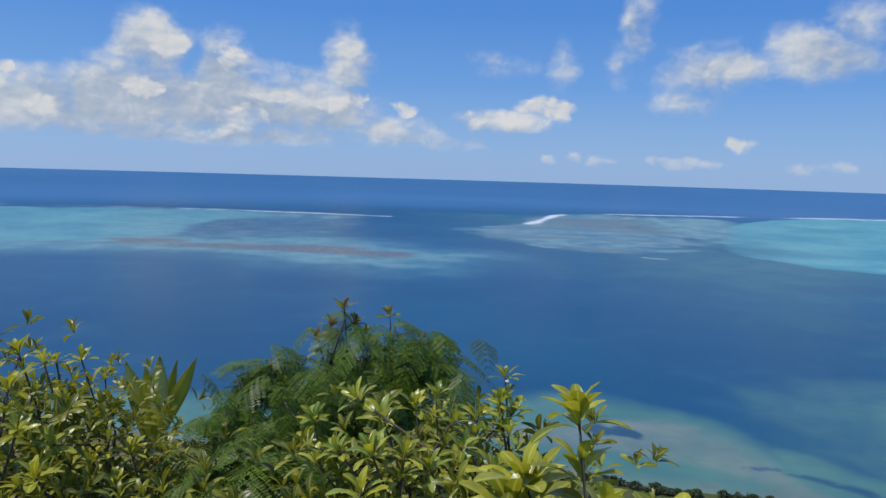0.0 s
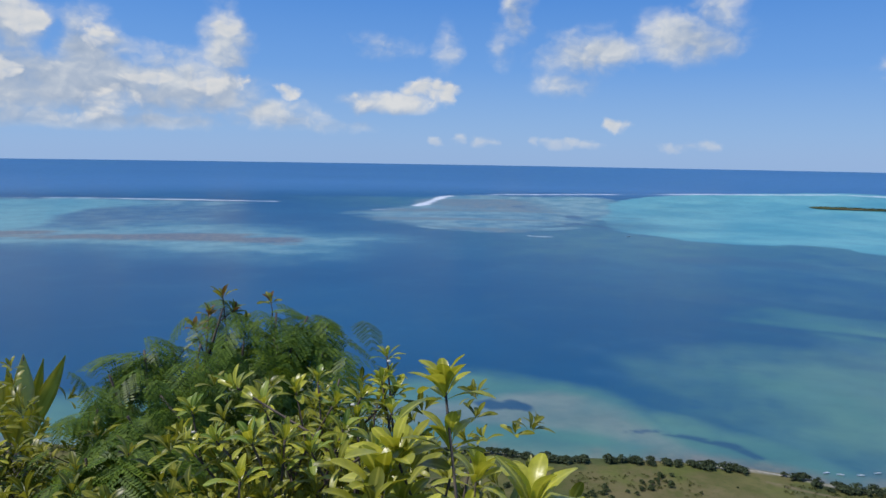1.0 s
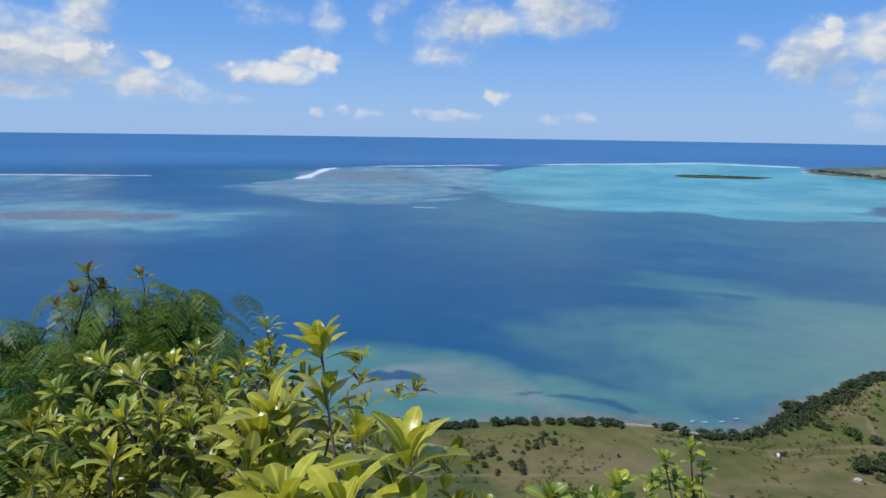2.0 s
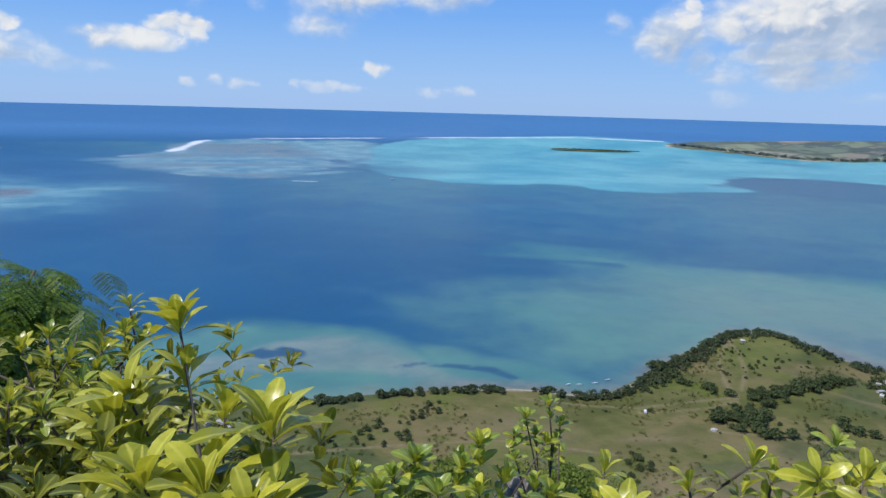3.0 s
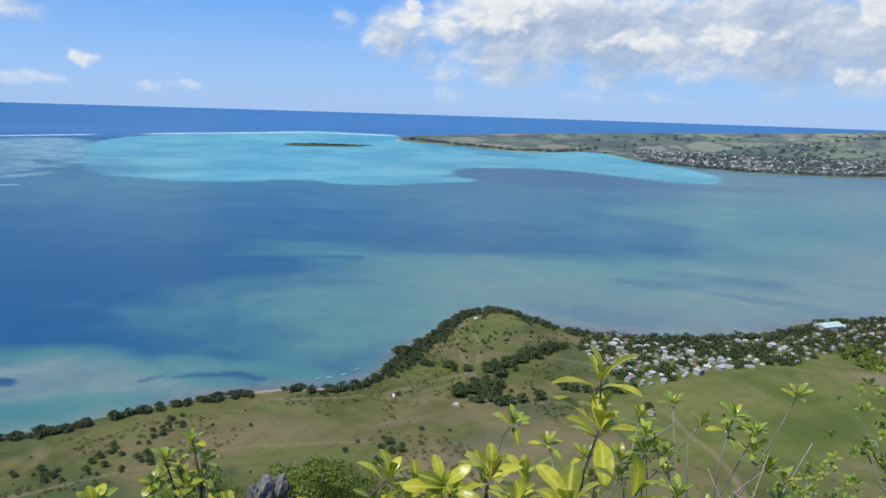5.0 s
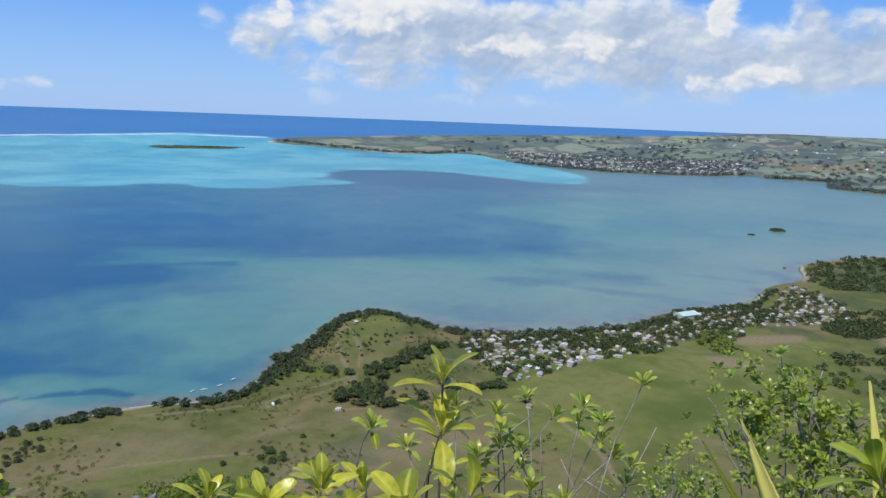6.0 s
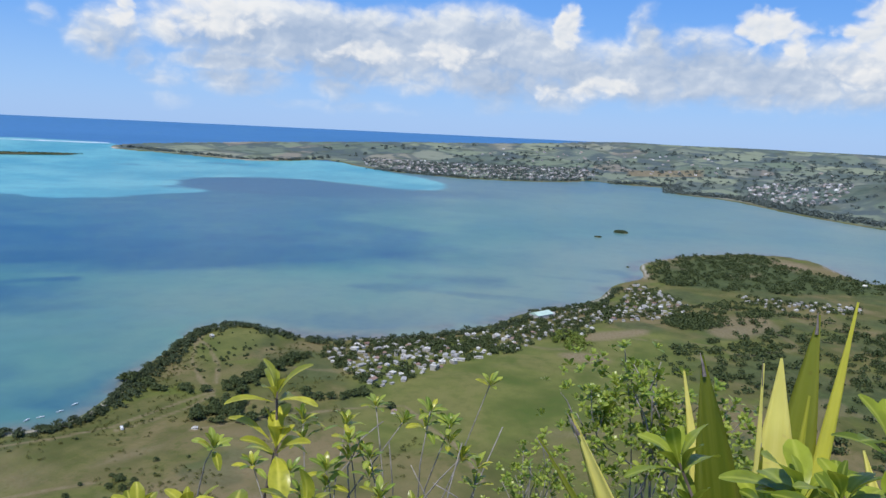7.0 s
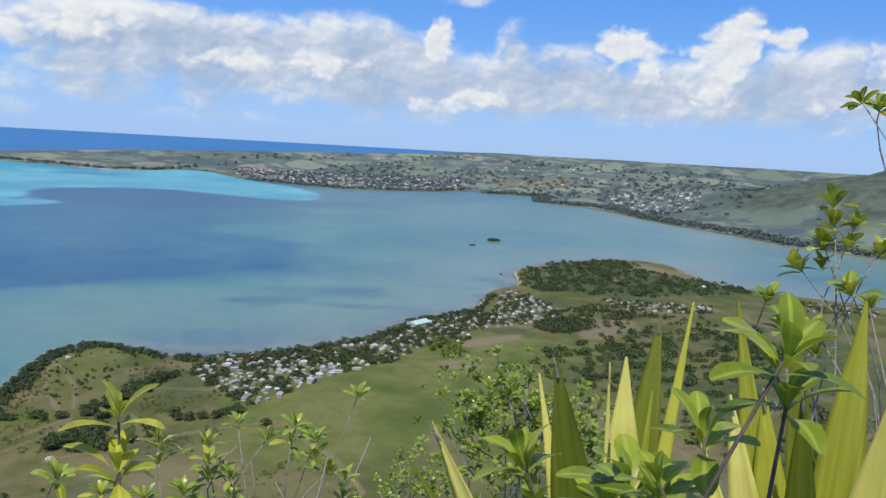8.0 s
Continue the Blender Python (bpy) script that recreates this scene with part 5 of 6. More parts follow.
# ---------------------------------------------------------------- trees, houses and boats on the plain
def tree_parts(seed, lobes, cards, spread, tall, mat):
    """Trunk and crown of a broad tree about 2 units wide: several uneven lobes covered with leaf sprays."""
    rng = np.random.default_rng(seed)
    pts = limb((0, 0, 0), (rng.normal(0, 0.06), rng.normal(0, 0.06), 0.75 * tall), rng, 0.06, 5)
    v, f = tube(pts, np.linspace(0.10, 0.05, 5), 6)
    verts, faces = list(v), list(f)
    cv, mats = [], []
    for k in range(lobes):
        a = k * 2.4 + rng.uniform(-0.4, 0.4)
        rad = spread * math.sqrt((k + 0.3) / lobes)
        c = Vector((rad * math.cos(a), rad * math.sin(a), tall * (0.92 - 0.42 * (rad / spread) ** 2) + rng.normal(0, 0.07)))
        lv, lf = tube(limb(pts[-2], c, rng, 0.05, 4), [0.045, 0.035, 0.025, 0.012], 4)
        faces += [tuple(i + len(verts) for i in q) for q in lf]
        verts += lv
        r = rng.uniform(0.34, 0.50)
        mats += clump_of_leaves(c, (r, r, r * 0.72), cards, rng, 0.36 if cards < 20 else 0.24)
    trunk = mesh_of("trunk", verts, faces, trunk_mat)
    spray = SPRAY
    return trunk, joined("crown", spray, mats, mat), np.asarray([np.array(m) for m in mats]), spray


SPRAY = (np.array([(0, 0, 0), (0.35, -0.36, 0.08), (0.8, -0.28, -0.02), (1, 0.02, -0.12), (0.75, 0.34, 0.0), (0.3, 0.33, 0.07)]), [(0, 1, 2, 3), (0, 3, 4, 5)])
KINDS = {"hedge": [tree_parts(s, 8, 36, 0.75, 0.95, hedge_mat) for s in (1, 2, 3)],
         "tree": [tree_parts(s, 8, 36, 0.70, 1.15, crown_mat) for s in (4, 5, 6)],
         "light": [tree_parts(s, 8, 36, 0.72, 1.15, light_crown_mat) for s in (7, 8)]}
LUMPS = {"hedge": tree_parts(11, 6, 9, 0.70, 0.95, hedge_mat), "tree": tree_parts(12, 6, 9, 0.66, 1.05, crown_mat), "light": tree_parts(13, 6, 9, 0.68, 1.05, light_crown_mat)}


def place_tree(kind, name, label, x, y, size, rng, group=""):
    trunk, crown, _, _ = KINDS[kind][int(rng.integers(len(KINDS[kind])))]
    ob = empty_thing(name, (x, y, ground_height(x, y) - 0.15), label, "tree", group)
    ob.rotation_euler = (0, 0, rng.uniform(0, 6.28))
    ob.scale = (size * rng.uniform(0.85, 1.2), size * rng.uniform(0.85, 1.2), size * rng.uniform(0.8, 1.15))
    put("trunk", trunk, ob)
    put("crown", crown, ob)
    return ob


def scatter(poly, count, rng, ok=None):
    p = rounded(poly, 1)
    lo, hi = p.min(0), p.max(0)
    xy = rng.uniform(lo, hi, (count * 12, 2))
    xy = xy[inside(xy[:, 0], xy[:, 1], p) > 0]
    return xy[:count]


def woodland(name, label, kind, spots, size, seed, few=1, mat=None):
    """Trees too many to count, as one mesh: each is a lump of leaf sprays."""
    rng = np.random.default_rng(seed)
    spots = np.asarray(spots, float)
    zs = relief(spots[:, 0], spots[:, 1])
    out = []
    _, crown, mats, spray = LUMPS[kind]
    mats = mats[::few]
    for (x, y), z in zip(spots, zs):
        s = size * rng.uniform(0.65, 1.3)
        t = rng.uniform(0, 6.28)
        m = np.array(Matrix.Translation((x, y, z - 0.25 * s)) @ Matrix.Rotation(t, 4, "Z") @ Matrix.Diagonal((s * rng.uniform(0.8, 1.25), s, s * rng.uniform(0.75, 1.1), 1)))
        out.append(np.einsum("ij,njk->nik", m, mats))
    me = joined(name, spray, np.concatenate(out), mat or crown.materials[0])
    ob = new(name, me)
    return tagged(ob, label, "trees", kind="stuff")


def along(line, gap, jitter, rng):
    p = np.asarray(line, float)
    out = []
    for a, b in zip(p[:-1], p[1:]):
        n = max(1, int(np.hypot(*(b - a)) / gap))
        for k in range(n):
            out.append(a + (b - a) * (k + rng.uniform(0, 0.8)) / n + rng.normal(0, jitter, 2))
    return np.array(out)


rng = np.random.default_rng(7)
# Dark trees along the near shore, each on its own; farther stretches as one belt.
SHORE_TREES = [(60, 518), (120, 505), (171, 484), (215, 480), (259, 468), (312, 446), (338, 422), (365, 407), (412, 422), (458, 442), (510, 460), (547, 476), (585, 487), (626, 470)]
for x, y in along(SHORE_TREES, 4.0, 2.2, rng)[:240]:
    if abs(x - 306) < 10 or abs(x - 192) < 6:
        continue
    place_tree("hedge", "shore_tree", "dark green mangrove-edge tree on the shore", x, y, rng.uniform(3.0, 5.2), rng, "trees along the shore")
belt = np.concatenate([along([(626, 468), (614, 419), (613, 372), (645, 320), (676, 286), (757, 222), (863, 198), (948, 135), (1064, 128)], 3.6, 3.5, rng),
                       along([(626, 468), (614, 419), (613, 372), (645, 320), (676, 286), (757, 222), (863, 198), (948, 135)], 3.6, 3.5, rng) - np.array([5, 6]),
                       along([(395, 405), (455, 432), (508, 452), (545, 468), (583, 479), (620, 464)], 3.2, 2.5, rng),
                       along([(-500, 590), (-100, 535), (60, 515)], 6, 3, rng)])
woodland("shore_belt", "unbroken belt of dark shore trees round the headland", "hedge", belt, 4.2, 12)

# Rows and clumps on the pasture.
rows = [([(446, 455), (440, 404), (449, 367)], 6), ([(456, 361), (490, 357), (538, 354), (570, 347)], 4.5), ([(466, 291), (477, 265), (505, 247)], 5), ([(424, 333), (410, 307)], 3.6), ([(432, 345), (418, 318)], 4), ([(408, 338), (440, 322)], 4.5), ([(460, 352), (545, 345)], 5), ([(415, 300), (440, 292)], 8), ([(440, 345), (480, 338)], 8)]
rows += [([(398, 343), (425, 337), (440, 328)], 4.5), ([(402, 326), (426, 322)], 5)]
for line, gap in rows:
    for x, y in along(line, gap, 3.0, rng):
        place_tree("tree", "pasture_tree", "dark green bushy tree in a pasture row", x, y, rng.uniform(3.2, 6.0), rng, "trees on the pasture")
place_tree("tree", "pasture_tree", "round dark tree beside a lone farm hut", 476, 219, 4.6, rng, "trees on the pasture")
head_bushes = scatter([(470, 430), (520, 455), (590, 480), (610, 440), (590, 385), (520, 375), (470, 395)], 60, rng)
for x, y in head_bushes:
    place_tree("tree", "pasture_bush", "small dark bush on headland grass", x, y, abs(rng.normal(0, 0.9)) + 0.9, rng, "bushes on the pasture")
lone = scatter([(60, 480), (300, 430), (420, 400), (560, 470), (600, 380), (420, 280), (250, 320), (100, 400)], 46, rng)
for x, y in lone:
    if shore(x, y) < 12:
        continue
    place_tree("tree", "pasture_bush", "small dark bush standing in the pasture", x, y, abs(rng.normal(0, 0.7)) + 0.8, rng, "bushes on the pasture")
for x, y in np.concatenate([scatter([(125, 440), (160, 430), (200, 405), (180, 395), (130, 415)], 14, rng), rng.normal(0, 1, (44, 2)) * (6, 4) + np.repeat([(310, 319), (301, 306), (138, 432), (193, 403), (220, 446), (174, 430), (186, 359), (196, 352), (228, 452), (290, 300), (120, 445)], 4, 0), along([(182, 440), (214, 430), (226, 440)], 5, 4, rng)]):
    place_tree("tree", "pasture_bush", "dark scrubby bush on dry grass", x, y, rng.uniform(1.5, 3.0), rng, "bushes on the pasture")

tussock_mat = leafy("rough_tussock", (0.105, 0.120, 0.036), (0.185, 0.190, 0.065), 0.8, 0.2, 1.0, 0.1)
tufts = scatter([(40, 500), (300, 440), (370, 400), (560, 465), (610, 470), (600, 350), (480, 240), (420, 130), (300, 250), (180, 350), (40, 420)], 3800, rng)
keep = fbm(tufts[:, 0], tufts[:, 1], 45, 4, 95) > 0.60
woodland("pasture_scrub", "rough low scrub and tussocks scattered over pasture", "tree", tufts[keep], 1.5, 21, 2, tussock_mat)
VILLAGE = [(590, 348), (640, 322), (670, 278), (714, 238), (785, 200), (765, 178), (672, 162), (612, 206), (562, 228), (510, 240), (516, 264), (565, 330)]
HAMLET = [(1079, 118), (1120, 105), (1001, 27), (912, 30), (873, 83), (815, 117), (881, 134), (958, 110)]
LINK = [(752, 205), (820, 200), (848, 171), (809, 129), (790, 113), (712, 150)]
STREET = [(1100, -15), (1090, -93), (1115, -192), (1040, -180), (1015, -70)]
EAST_END = [(1240, -341), (1220, -467), (1110, -425), (1130, -310)]
village_trees = np.concatenate([scatter([(40, 515), (106, 498), (111, 469), (98, 466), (40, 480)], 26, rng), scatter([(60, 455), (96, 450), (97, 420), (70, 425)], 30, rng), scatter(VILLAGE, 760, rng), scatter(HAMLET, 300, rng), scatter(LINK, 190, rng), scatter([(800, 200), (870, 195), (955, 138), (905, 95), (820, 112)], 190, rng), scatter([(860, 60), (1010, 25), (1060, -60), (960, -80), (850, 20)], 150, rng), scatter(STREET, 130, rng), scatter(EAST_END, 60, rng)])
woodland("light_grove", "light green leafy grove beside village houses", "light", scatter([(745, 161), (790, 143), (742, 108), (684, 124)], 70, rng), 4.6, 14)
point_wood = scatter([(1190, 105), (1290, 112), (1375, 85), (1455, 35), (1545, -75), (1470, -110), (1400, -110), (1385, -195), (1330, -275), (1270, -300), (1199, -206), (1120, -80), (1110, 70)], 560, rng)
woodland("point_wood", "low dense mangrove wood covering a spit", "tree", point_wood, 5.6, 15)
inland = np.concatenate([scatter([(870, 60), (945, 9), (922, -30), (840, 25)], 90, rng), scatter([(724, 49), (808, 12), (984, -202), (839, -260), (690, -130), (640, 7)], 300, rng),
                         scatter([(854, -36), (870, -66), (800, -56), (815, -30)], 10, rng), scatter([(900, 60), (1000, 0), (1050, -180), (950, -260), (840, -60)], 70, rng), scatter([(640, 0), (700, -150), (620, -400), (480, -380), (520, -100)], 220, rng)])
woodland("inland_scrub", "scattered dark bushes and copses behind villages", "tree", inland, 5.2, 16)
edge = [(3270, 480), (3300, 205), (3050, 215), (2990, -45), (2600, -235), (2300, -460), (2100, -570), (1950, -760), (1790, -1150)]
far_belt = np.concatenate([along(edge, 9, 10, rng) + np.array([40, -20]), along(edge[3:], 9, 10, rng) + np.array([66, -34]), along([(3270, 480), (3300, 205), (3050, 215), (2990, -45), (2600, -235), (2300, -460), (2100, -570), (1950, -760), (1790, -1150)], 6, 14, rng) + np.array([16, -8]),
                           along([(3020, 1540), (3000, 1253), (3010, 1041), (3110, 800), (3210, 660), (3350, 560)], 8, 9, rng) + np.array([14, 4]),
                           along([(2760, 2760), (2840, 2461), (2890, 2121), (3030, 1984), (3260, 1890)], 8, 8, rng) + np.array([22, 8])])
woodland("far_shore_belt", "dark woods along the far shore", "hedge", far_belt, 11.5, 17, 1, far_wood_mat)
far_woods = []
for x, y in scatter([(3100, 1900), (3500, 2300), (4500, 1200), (4700, 200), (4400, -1200), (3300, -900), (2500, -420), (3050, -60), (3400, 400), (3250, 1200)], 1000, rng):
    if fbm(np.array([x]), np.array([y]), 330, 3, 91)[0] > 0.47:
        far_woods.append((x, y))
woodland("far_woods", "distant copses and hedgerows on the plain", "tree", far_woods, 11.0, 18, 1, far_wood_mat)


def house(name, label, w, d, h, roof, seed):
    """A small block house with a roof, door and windows."""
    rng = np.random.default_rng(seed)
    ob = empty_thing(name, (0, 0, 0), label, "house", "village houses")
    bm = bmesh.new()
    box(bm, -w / 2, w / 2, -d / 2, d / 2, -1.5, h, 0.05)
    if seed % 2:
        box(bm, w / 2 - 0.2, w / 2 + w * 0.35, -d / 2 + 0.6, d / 4, -1.5, h * 0.72, 0.05)
    put("wall", bm_mesh("wall", bm, wall_mat), ob)
    bm = bmesh.new()
    if roof is roof_white:
        box(bm, -w / 2 - 0.4, w / 2 + 0.4, -d / 2 - 0.4, d / 2 + 0.4, h, h + 0.25, 0.04)
        box(bm, -w / 2, w / 2, -d / 2, -d / 2 + 0.2, h + 0.25, h + 0.8)
        box(bm, -w * 0.2, w * 0.15, -d * 0.1, d * 0.3, h + 0.25, h + 2.2, 0.05)
    else:
        o, r = 0.5, h + d * 0.2
        vs = [bm.verts.new(q) for q in ((-w / 2 - o, -d / 2 - o, h - 0.1), (w / 2 + o, -d / 2 - o, h - 0.1), (w / 2 + o, d / 2 + o, h - 0.1), (-w / 2 - o, d / 2 + o, h - 0.1), (-w / 2 - o * 0.4, 0, r), (w / 2 + o * 0.4, 0, r))]
        for q in ((0, 1, 5, 4), (2, 3, 4, 5), (1, 2, 5), (3, 0, 4), (3, 2, 1, 0)):
            bm.faces.new([vs[i] for i in q])
    put("roof", bm_mesh("roof", bm, roof), ob)
    for side in (-1, 1):
        for k in (-0.3, 0.3):
            bm = bmesh.new()
            box(bm, k * w - 0.6, k * w + 0.6, side * (d / 2 + 0.02) - 0.05, side * (d / 2 + 0.02) + 0.05, 0.9, 2.1)
            put("window", bm_mesh("window", bm, glass_dark), ob)
    bm = bmesh.new()
    box(bm, -0.5, 0.5, -d / 2 - 0.08, -d / 2 + 0.04, 0, 2.05)
    put("door", bm_mesh("door", bm, door_mat), ob)
    return ob


rng = np.random.default_rng(23)
PROTOS = [house("house", "white flat-roofed concrete village house", 7.5, 6, 3.0, roof_white, 1), house("house", "grey sheet-roofed village house", 7, 5.5, 2.7, roof_grey, 2),
          house("house", "two-storey white concrete village house", 8, 6.5, 5.2, roof_white, 3), house("house", "low house with a rusty sheet roof", 7.5, 6, 2.8, roof_rust, 4),
          house("house", "long grey-roofed village building", 11, 6, 3.0, roof_grey, 5), house("house", "white sheet-roofed village house", 7, 5.5, 2.9, roof_white, 6)]
spots = []


def settle(poly, count, gap):
    for x, y in scatter(poly, count * 4, rng):
        if all((x - a) ** 2 + (y - b) ** 2 > gap * gap for a, b in spots):
            spots.append((x, y))
            count -= 1
            if count <= 0:
                return


settle([(560, 322), (600, 300), (628, 262), (640, 215), (600, 210), (562, 228), (512, 242), (518, 262)], 62, 5.6)
settle(VILLAGE, 105, 7.0)
settle(LINK, 34, 10)
settle([(800, 200), (870, 195), (955, 138), (905, 95), (820, 112)], 34, 9)
settle([(50, 512), (104, 497), (111, 471), (98, 464), (40, 480)], 12, 8)
settle(HAMLET, 95, 8)
settle(STREET, 40, 11)
settle(EAST_END, 16, 14)
spots += [(389, 329), (470, 213), (572, 462)]
used = set()
# Garden trees are kept off the houses' camera side, so the houses show.
homes = np.array(spots[::4] + spots[1::4] + spots[2::4])
to_eye = -homes / np.linalg.norm(homes, axis=1, keepdims=True)
gap = village_trees[:, None, :] - homes[None]
ahead = (gap * to_eye[None]).sum(-1)
aside = np.abs(gap[..., 0] * to_eye[None, :, 1] - gap[..., 1] * to_eye[None, :, 0])
clear = ~((ahead > -3.5) & (ahead < 8.0) & (aside < 4.6)).any(1)
woodland("village_trees", "garden and street trees among village houses", "tree", village_trees[clear], 4.2, 13)
for i, (x, y) in enumerate(spots):
    k = int(rng.choice(6, p=[0.19, 0.29, 0.04, 0.14, 0.22, 0.12]))
    m = Matrix.Translation((x, y, ground_height(x, y))) @ Matrix.Rotation(rng.choice([0.3, 0.3 + 1.571, -0.25, 1.1]) + rng.normal(0, 0.12), 4, "Z")
    small = Matrix.Scale(rng.uniform(0.60, 0.96), 4)
    if k not in used:
        PROTOS[k].matrix_basis = m @ small
        used.add(k)
    else:
        copy_thing(PROTOS[k], m @ small)
hall = house("hall", "large hall with a pale green sheet roof", 26, 15, 5.0, roof_green, 7)
hall.matrix_basis = Matrix.Translation((834, 189, ground_height(834, 189))) @ Matrix.Rotation(-0.5, 4, "Z")


def specks(name, label, poly, count, size, seed, mat):
    """Far houses too many to count: small gabled blocks in one mesh."""
    r = np.random.default_rng(seed)
    v = np.array([(-.5, -.4, -.3), (.5, -.4, -.3), (.5, .4, -.3), (-.5, .4, -.3), (-.5, -.4, .5), (.5, -.4, .5), (.5, .4, .5), (-.5, .4, .5), (-.45, 0, .72), (.45, 0, .72)])
    f = [(0, 1, 5, 4), (1, 2, 6, 5), (2, 3, 7, 6), (3, 0, 4, 7), (4, 5, 9, 8), (6, 7, 8, 9), (5, 6, 9, 9), (7, 4, 8, 8)]
    xy = scatter(poly, count, r)
    zs = relief(xy[:, 0], xy[:, 1])
    mats = [np.array(Matrix.Translation((x, y, z)) @ Matrix.Rotation(r.uniform(0, 3.14), 4, "Z") @ Matrix.Diagonal((size * r.uniform(0.6, 1.5), size * r.uniform(0.6, 1.2), size * r.uniform(0.5, 0.9), 1))) for (x, y), z in zip(xy, zs)]
    quads = [q for q in f if len(set(q)) == 4]
    me = joined(name, (v, quads), mats, mat, False)
    return tagged(new(name, me), label, "houses", kind="stuff")


town_mat, g = material("town_walls_and_roofs")
isl = g.node("ShaderNodeNewGeometry").outputs["Random Per Island"]
surface(g, g.ramp(isl, [(0.0, (0.22, 0.22, 0.23)), (0.45, (0.34, 0.34, 0.36)), (0.7, (0.40, 0.33, 0.30)), (0.85, (0.55, 0.55, 0.56)), (1.0, (0.82, 0.82, 0.82))]), 0.8, g.noise(g.position(), 0.3, 3.0), 0.05)
TOWN = [(3362, 1792), (3452, 1590), (3532, 1256), (3685, 938), (3756, 620), (3400, 560), (3150, 860), (3050, 1085), (3010, 1354), (3080, 1560)]
specks("far_town", "far town of small pale houses on the shore", TOWN, 1100, 8, 31, town_mat)
specks("far_village", "far village of small houses behind shore woods", [(3541, -101), (3485, -406), (3223, -516), (2736, -285), (2930, -88)], 200, 10, 32, town_mat)
specks("far_farms", "scattered far farm buildings on the plain", [(3900, 1700), (4500, 900), (4500, -600), (3700, -500), (3700, 500)], 70, 12, 33, town_mat)
rng = np.random.default_rng(29)
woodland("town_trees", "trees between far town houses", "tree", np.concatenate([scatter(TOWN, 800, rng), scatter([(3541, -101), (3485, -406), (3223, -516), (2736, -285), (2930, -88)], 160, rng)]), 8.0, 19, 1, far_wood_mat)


def islet(name, label, x, y, w, d, h, n, size, seed, kind="hedge"):
    """A low island: a mound of rock and sand with trees on it."""
    r = np.random.default_rng(seed)
    z = float(view_rise(math.hypot(x, y)))
    turn = math.atan2(x, y)
    ob = empty_thing(name, (x, y, z), label, "island")
    verts, faces = [(0, 0, h)], []
    rings, segs = 5, 28
    for i in range(1, rings + 1):
        for k in range(segs):
            a = 2 * math.pi * k / segs
            s = i / rings * (1 + 0.16 * math.sin(2 * a + seed) + 0.1 * math.sin(5 * a + 2 * seed))
            verts.append((s * w / 2 * math.cos(a), s * d / 2 * math.sin(a), h * (1 - (i / rings) ** 2.2) - (0.6 if i == rings else 0)))
    for k in range(segs):
        k2 = (k + 1) % segs
        faces.append((0, 1 + k, 1 + k2))
        for i in range(rings - 1):
            faces.append((1 + i * segs + k, 1 + (i + 1) * segs + k, 1 + (i + 1) * segs + k2, 1 + i * segs + k2))
    put("bank", mesh_of("bank", verts, faces, ground_mat), ob)
    _, crown, mats, spray = LUMPS[kind]
    out = []
    for _ in range(n):
        a, q = r.uniform(0, 6.28), math.sqrt(r.uniform(0, 0.8))
        s = size * r.uniform(0.7, 1.25)
        m = np.array(Matrix.Translation((q * w / 2 * math.cos(a), q * d / 2 * math.sin(a), h * (1 - q * q) - 0.3 * s)) @ Matrix.Rotation(a, 4, "Z") @ Matrix.Diagonal((s, s, s * 0.85, 1)))
        out.append(np.einsum("ij,njk->nik", m, mats))
    put("crown", joined("crown", spray, np.concatenate(out), crown.materials[0]), ob)
    ob.rotation_euler = (0, 0, -turn)
    return ob


islet("islet", "small wooded islet in the bay", 1710, 213, 34, 26, 2.0, 40, 5.5, 3)
islet("islet", "tiny green islet in the bay", 1597, 247, 13, 10, 1.2, 10, 3.2, 4)
islet("islet", "dark rock islet near the spit", 1255, 140, 7, 6, 1.0, 4, 2.0, 5)
islet("reef_island", "long low wooded island in the turquoise lagoon", 2290, 2820, 470, 130, 1.6, 320, 4.2, 6)


def boat(name, label, x, y, turn, length):
    ob = empty_thing(name, (x, y, float(view_rise(math.hypot(x, y))) + 0.05), label, "boat", "moored boats")
    ob.rotation_euler = (0, 0, turn)
    n, verts, faces = 8, [], []
    for i in range(n + 1):
        s = i / n
        w = 0.17 * length * (math.sin(math.pi * min(0.5, 0.28 + s * 0.22)) if s < 0.7 else math.cos((s - 0.7) / 0.3 * math.pi / 2))
        w = max(w, 0.01)
        top = 0.11 * length + 0.05 * length * s * s
        x0 = (s - 0.5) * length
        verts += [(x0, -w, top), (x0, -w * 0.75, -0.02 * length), (x0, 0, -0.06 * length), (x0, w * 0.75, -0.02 * length), (x0, w, top)]
    for i in range(n):
        for k in range(4):
            faces.append((i * 5 + k, (i + 1) * 5 + k, (i + 1) * 5 + k + 1, i * 5 + k + 1))
    faces.append((0, 1, 2, 3, 4))
    put("hull", mesh_of("hull", verts, faces, boat_mat), ob)
    deck = [(i * 5, (i + 1) * 5, (i + 1) * 5 + 4, i * 5 + 4) for i in range(n)]
    put("deck", mesh_of("deck", [(a * 0.96, b * 0.92, c - 0.03 * length) for a, b, c in verts], deck, boat_in, False), ob)
    bm = bmesh.new()
    box(bm, -0.12 * length, 0.12 * length, -0.08 * length, 0.08 * length, 0.09 * length, 0.19 * length, 0.02 * length)
    put("cabin", bm_mesh("cabin", bm, boat_mat), ob)
    return ob


for i, (x, y) in enumerate([(360, 443), (374, 440), (389, 442), (352, 447)]):
    boat("boat", "small white boat moored off the shore", x, y, -0.5 + 0.2 * i, 5.5)
boat("boat", "white sailing boat anchored on turquoise water", 870, 2010, 0.4, 16)


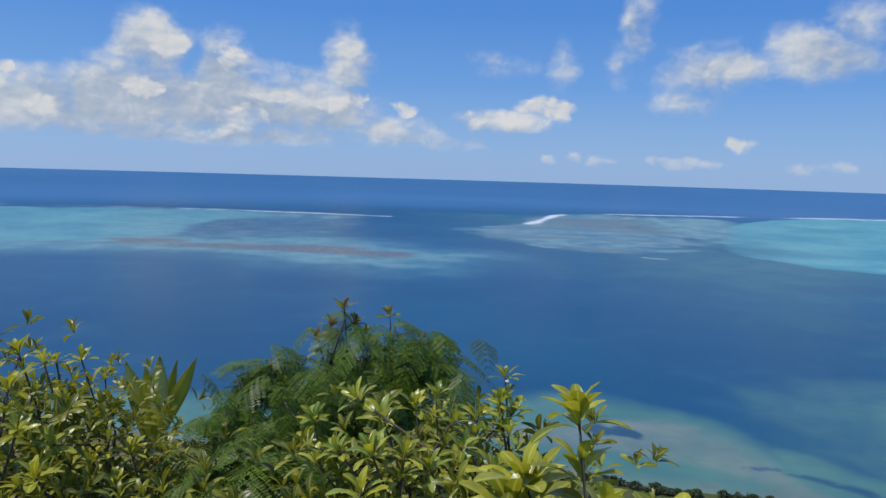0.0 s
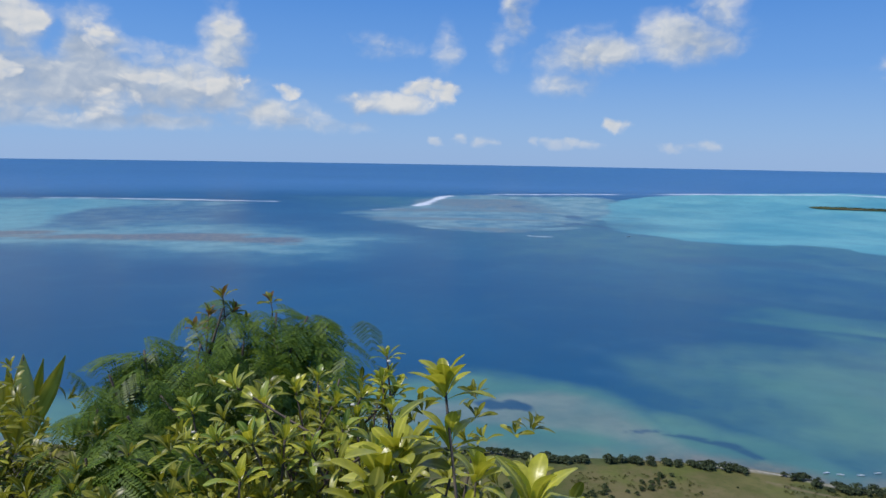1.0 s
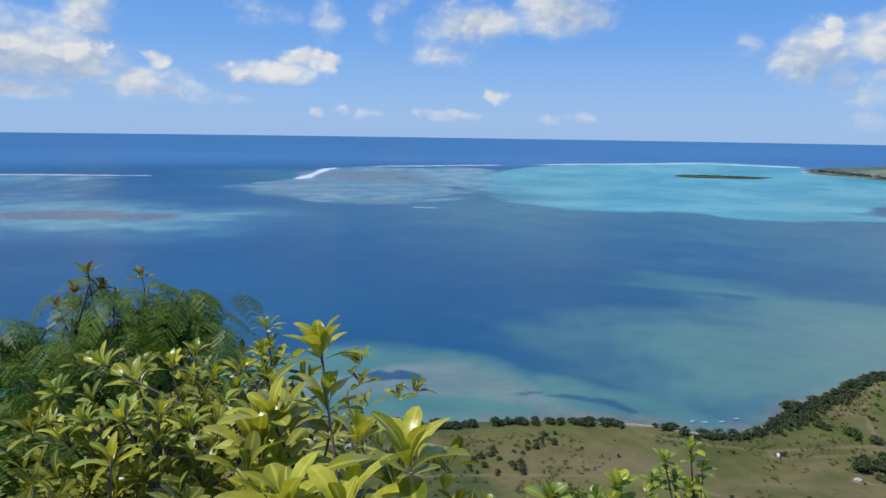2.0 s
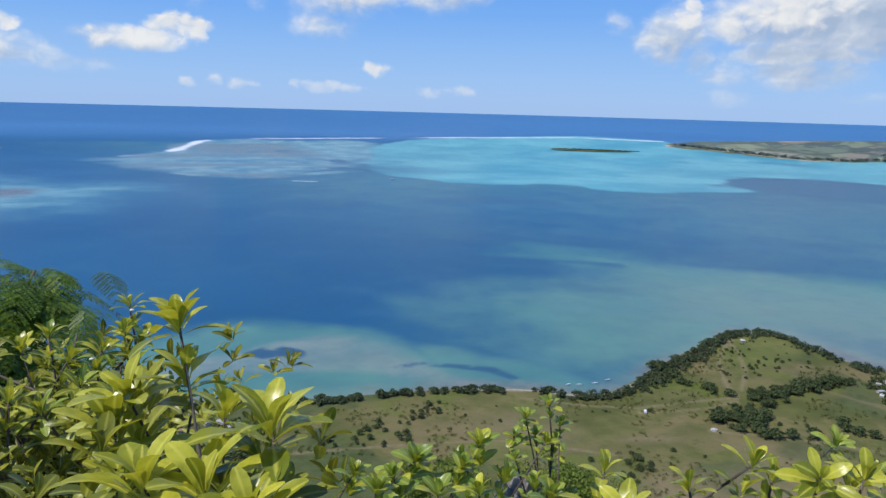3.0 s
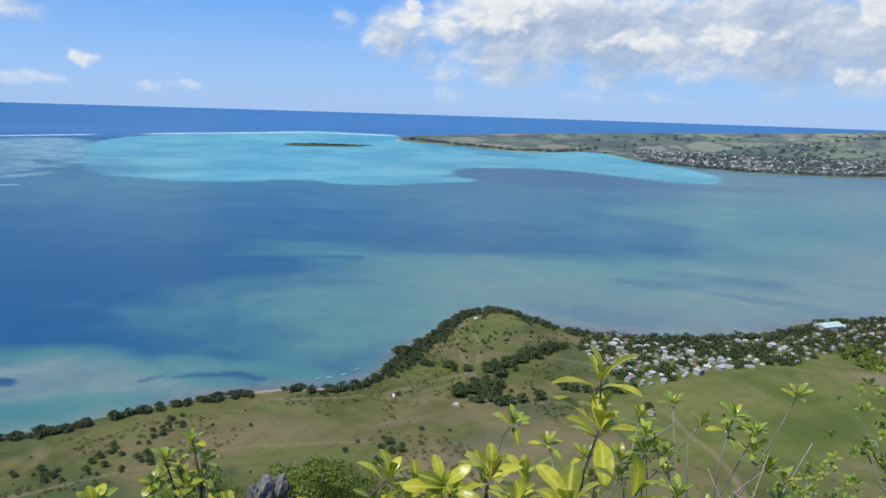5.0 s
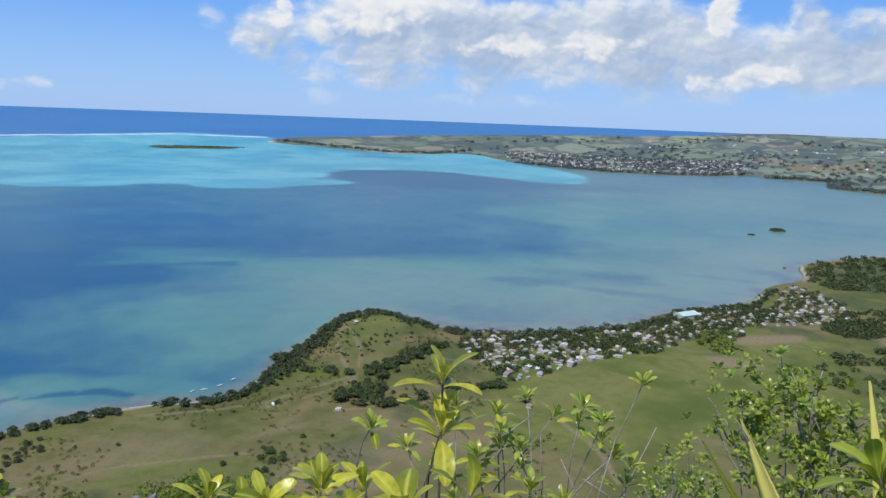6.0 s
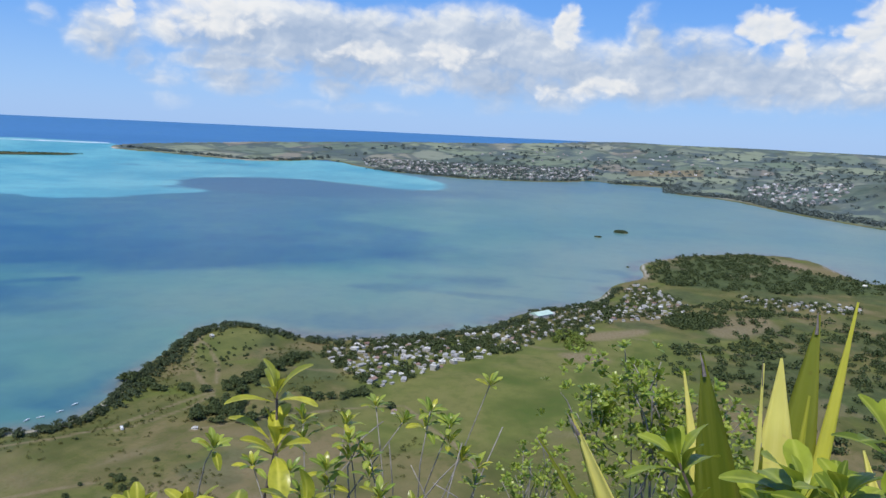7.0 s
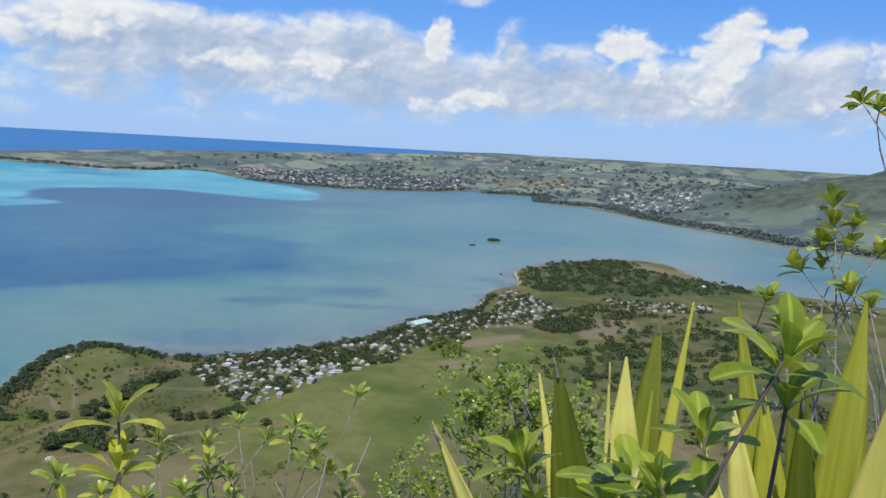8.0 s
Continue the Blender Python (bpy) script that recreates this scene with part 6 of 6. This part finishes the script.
def van(x, y, turn):
    ob = empty_thing("van", (x, y, ground_height(x, y)), "white van parked on a pasture track", "car")
    ob.rotation_euler = (0, 0, turn)
    bm = bmesh.new()
    box(bm, -2.4, 2.4, -0.95, 0.95, 0.45, 1.35, 0.12)
    box(bm, -2.3, 1.5, -0.88, 0.88, 1.3, 2.1, 0.15)
    put("body", bm_mesh("body", bm, boat_mat), ob)
    bm = bmesh.new()
    box(bm, 1.2, 1.56, -0.8, 0.8, 1.4, 1.95, 0.05)
    put("windscreen", bm_mesh("windscreen", bm, glass_dark), ob)
    for sx in (-1.5, 1.5):
        for sy in (-0.9, 0.9):
            bm = bmesh.new()
            bmesh.ops.create_cone(bm, cap_ends=True, segments=14, radius1=0.36, radius2=0.36, depth=0.24, matrix=Matrix.Translation((sx, sy, 0.36)) @ Matrix.Rotation(1.5708, 4, "X"))
            put("wheel", bm_mesh("wheel", bm, glass_dark), ob)


van(368, 375, 0.9)

# Outcrop and wooded ledge on the slope below the summit.
def outcrop(name, label, x, y, w, h, seed):
    bm = bmesh.new()
    bmesh.ops.create_icosphere(bm, subdivisions=4, radius=1.0)
    for v in bm.verts:
        p = v.co.copy()
        k = 0.75 + 0.55 * noise.fractal(p * 1.3 + Vector((seed, 0, 0)), 1.0, 2.0, 5) + 0.18 * abs(noise.noise(p * 4 + Vector((seed, 3, 0))))
        v.co = Vector((p.x * w * k, p.y * w * 0.8 * k, p.z * h * k))
    ob = new(name, bm_mesh(name, bm, rock_mat))
    ob.location = (x, y, ground_height(x, y) + h * 0.25)
    return tagged(ob, label, "rock")


outcrop("rock_outcrop", "grey weathered basalt outcrop on the slope", 21.5, 31.0, 1.1, 2.3, 2)
outcrop("rock_outcrop", "small grey basalt boulder beside bushes", 19.4, 29.4, 0.9, 1.5, 5)
rng = np.random.default_rng(41)
for x, y, s in [(23.2, 29.0, 1.6), (26.4, 29.6, 1.7), (28.4, 29.6, 1.6), (22.6, 33.0, 1.5), (24.6, 33.4, 1.7), (25.2, 31.2, 2.0), (27.5, 32.0, 1.7), (24.0, 30.0, 1.7), (29.0, 31.0, 1.5), (17.6, 31.5, 1.5), (16.0, 33.0, 1.3), (31.0, 30.0, 1.3)]:
    p = Vector((x, y, ground_height(x, y)))
    ob = empty_thing("slope_tree", p, "light green leafy tree crown below the summit", "tree", "trees on the slope")
    mats = []
    for k in range(7):
        c = Vector((rng.normal(0, 0.5 * s), rng.normal(0, 0.5 * s), s * rng.uniform(1.0, 1.7)))
        mats += clump_of_leaves(c, (0.6 * s, 0.6 * s, 0.45 * s), 260, rng, 0.17)
    put("crown", joined("crown", blade(1.0, 0.5, 0.3, 0.3, 0.55, 2), mats, slope_mat), ob)
    v, f = tube(limb((0, 0, -0.3), (0, 0, 1.4 * s), rng, 0.05), np.linspace(0.14, 0.05, 9), 7)
    put("trunk", mesh_of("trunk", v, f, bark_mat), ob)
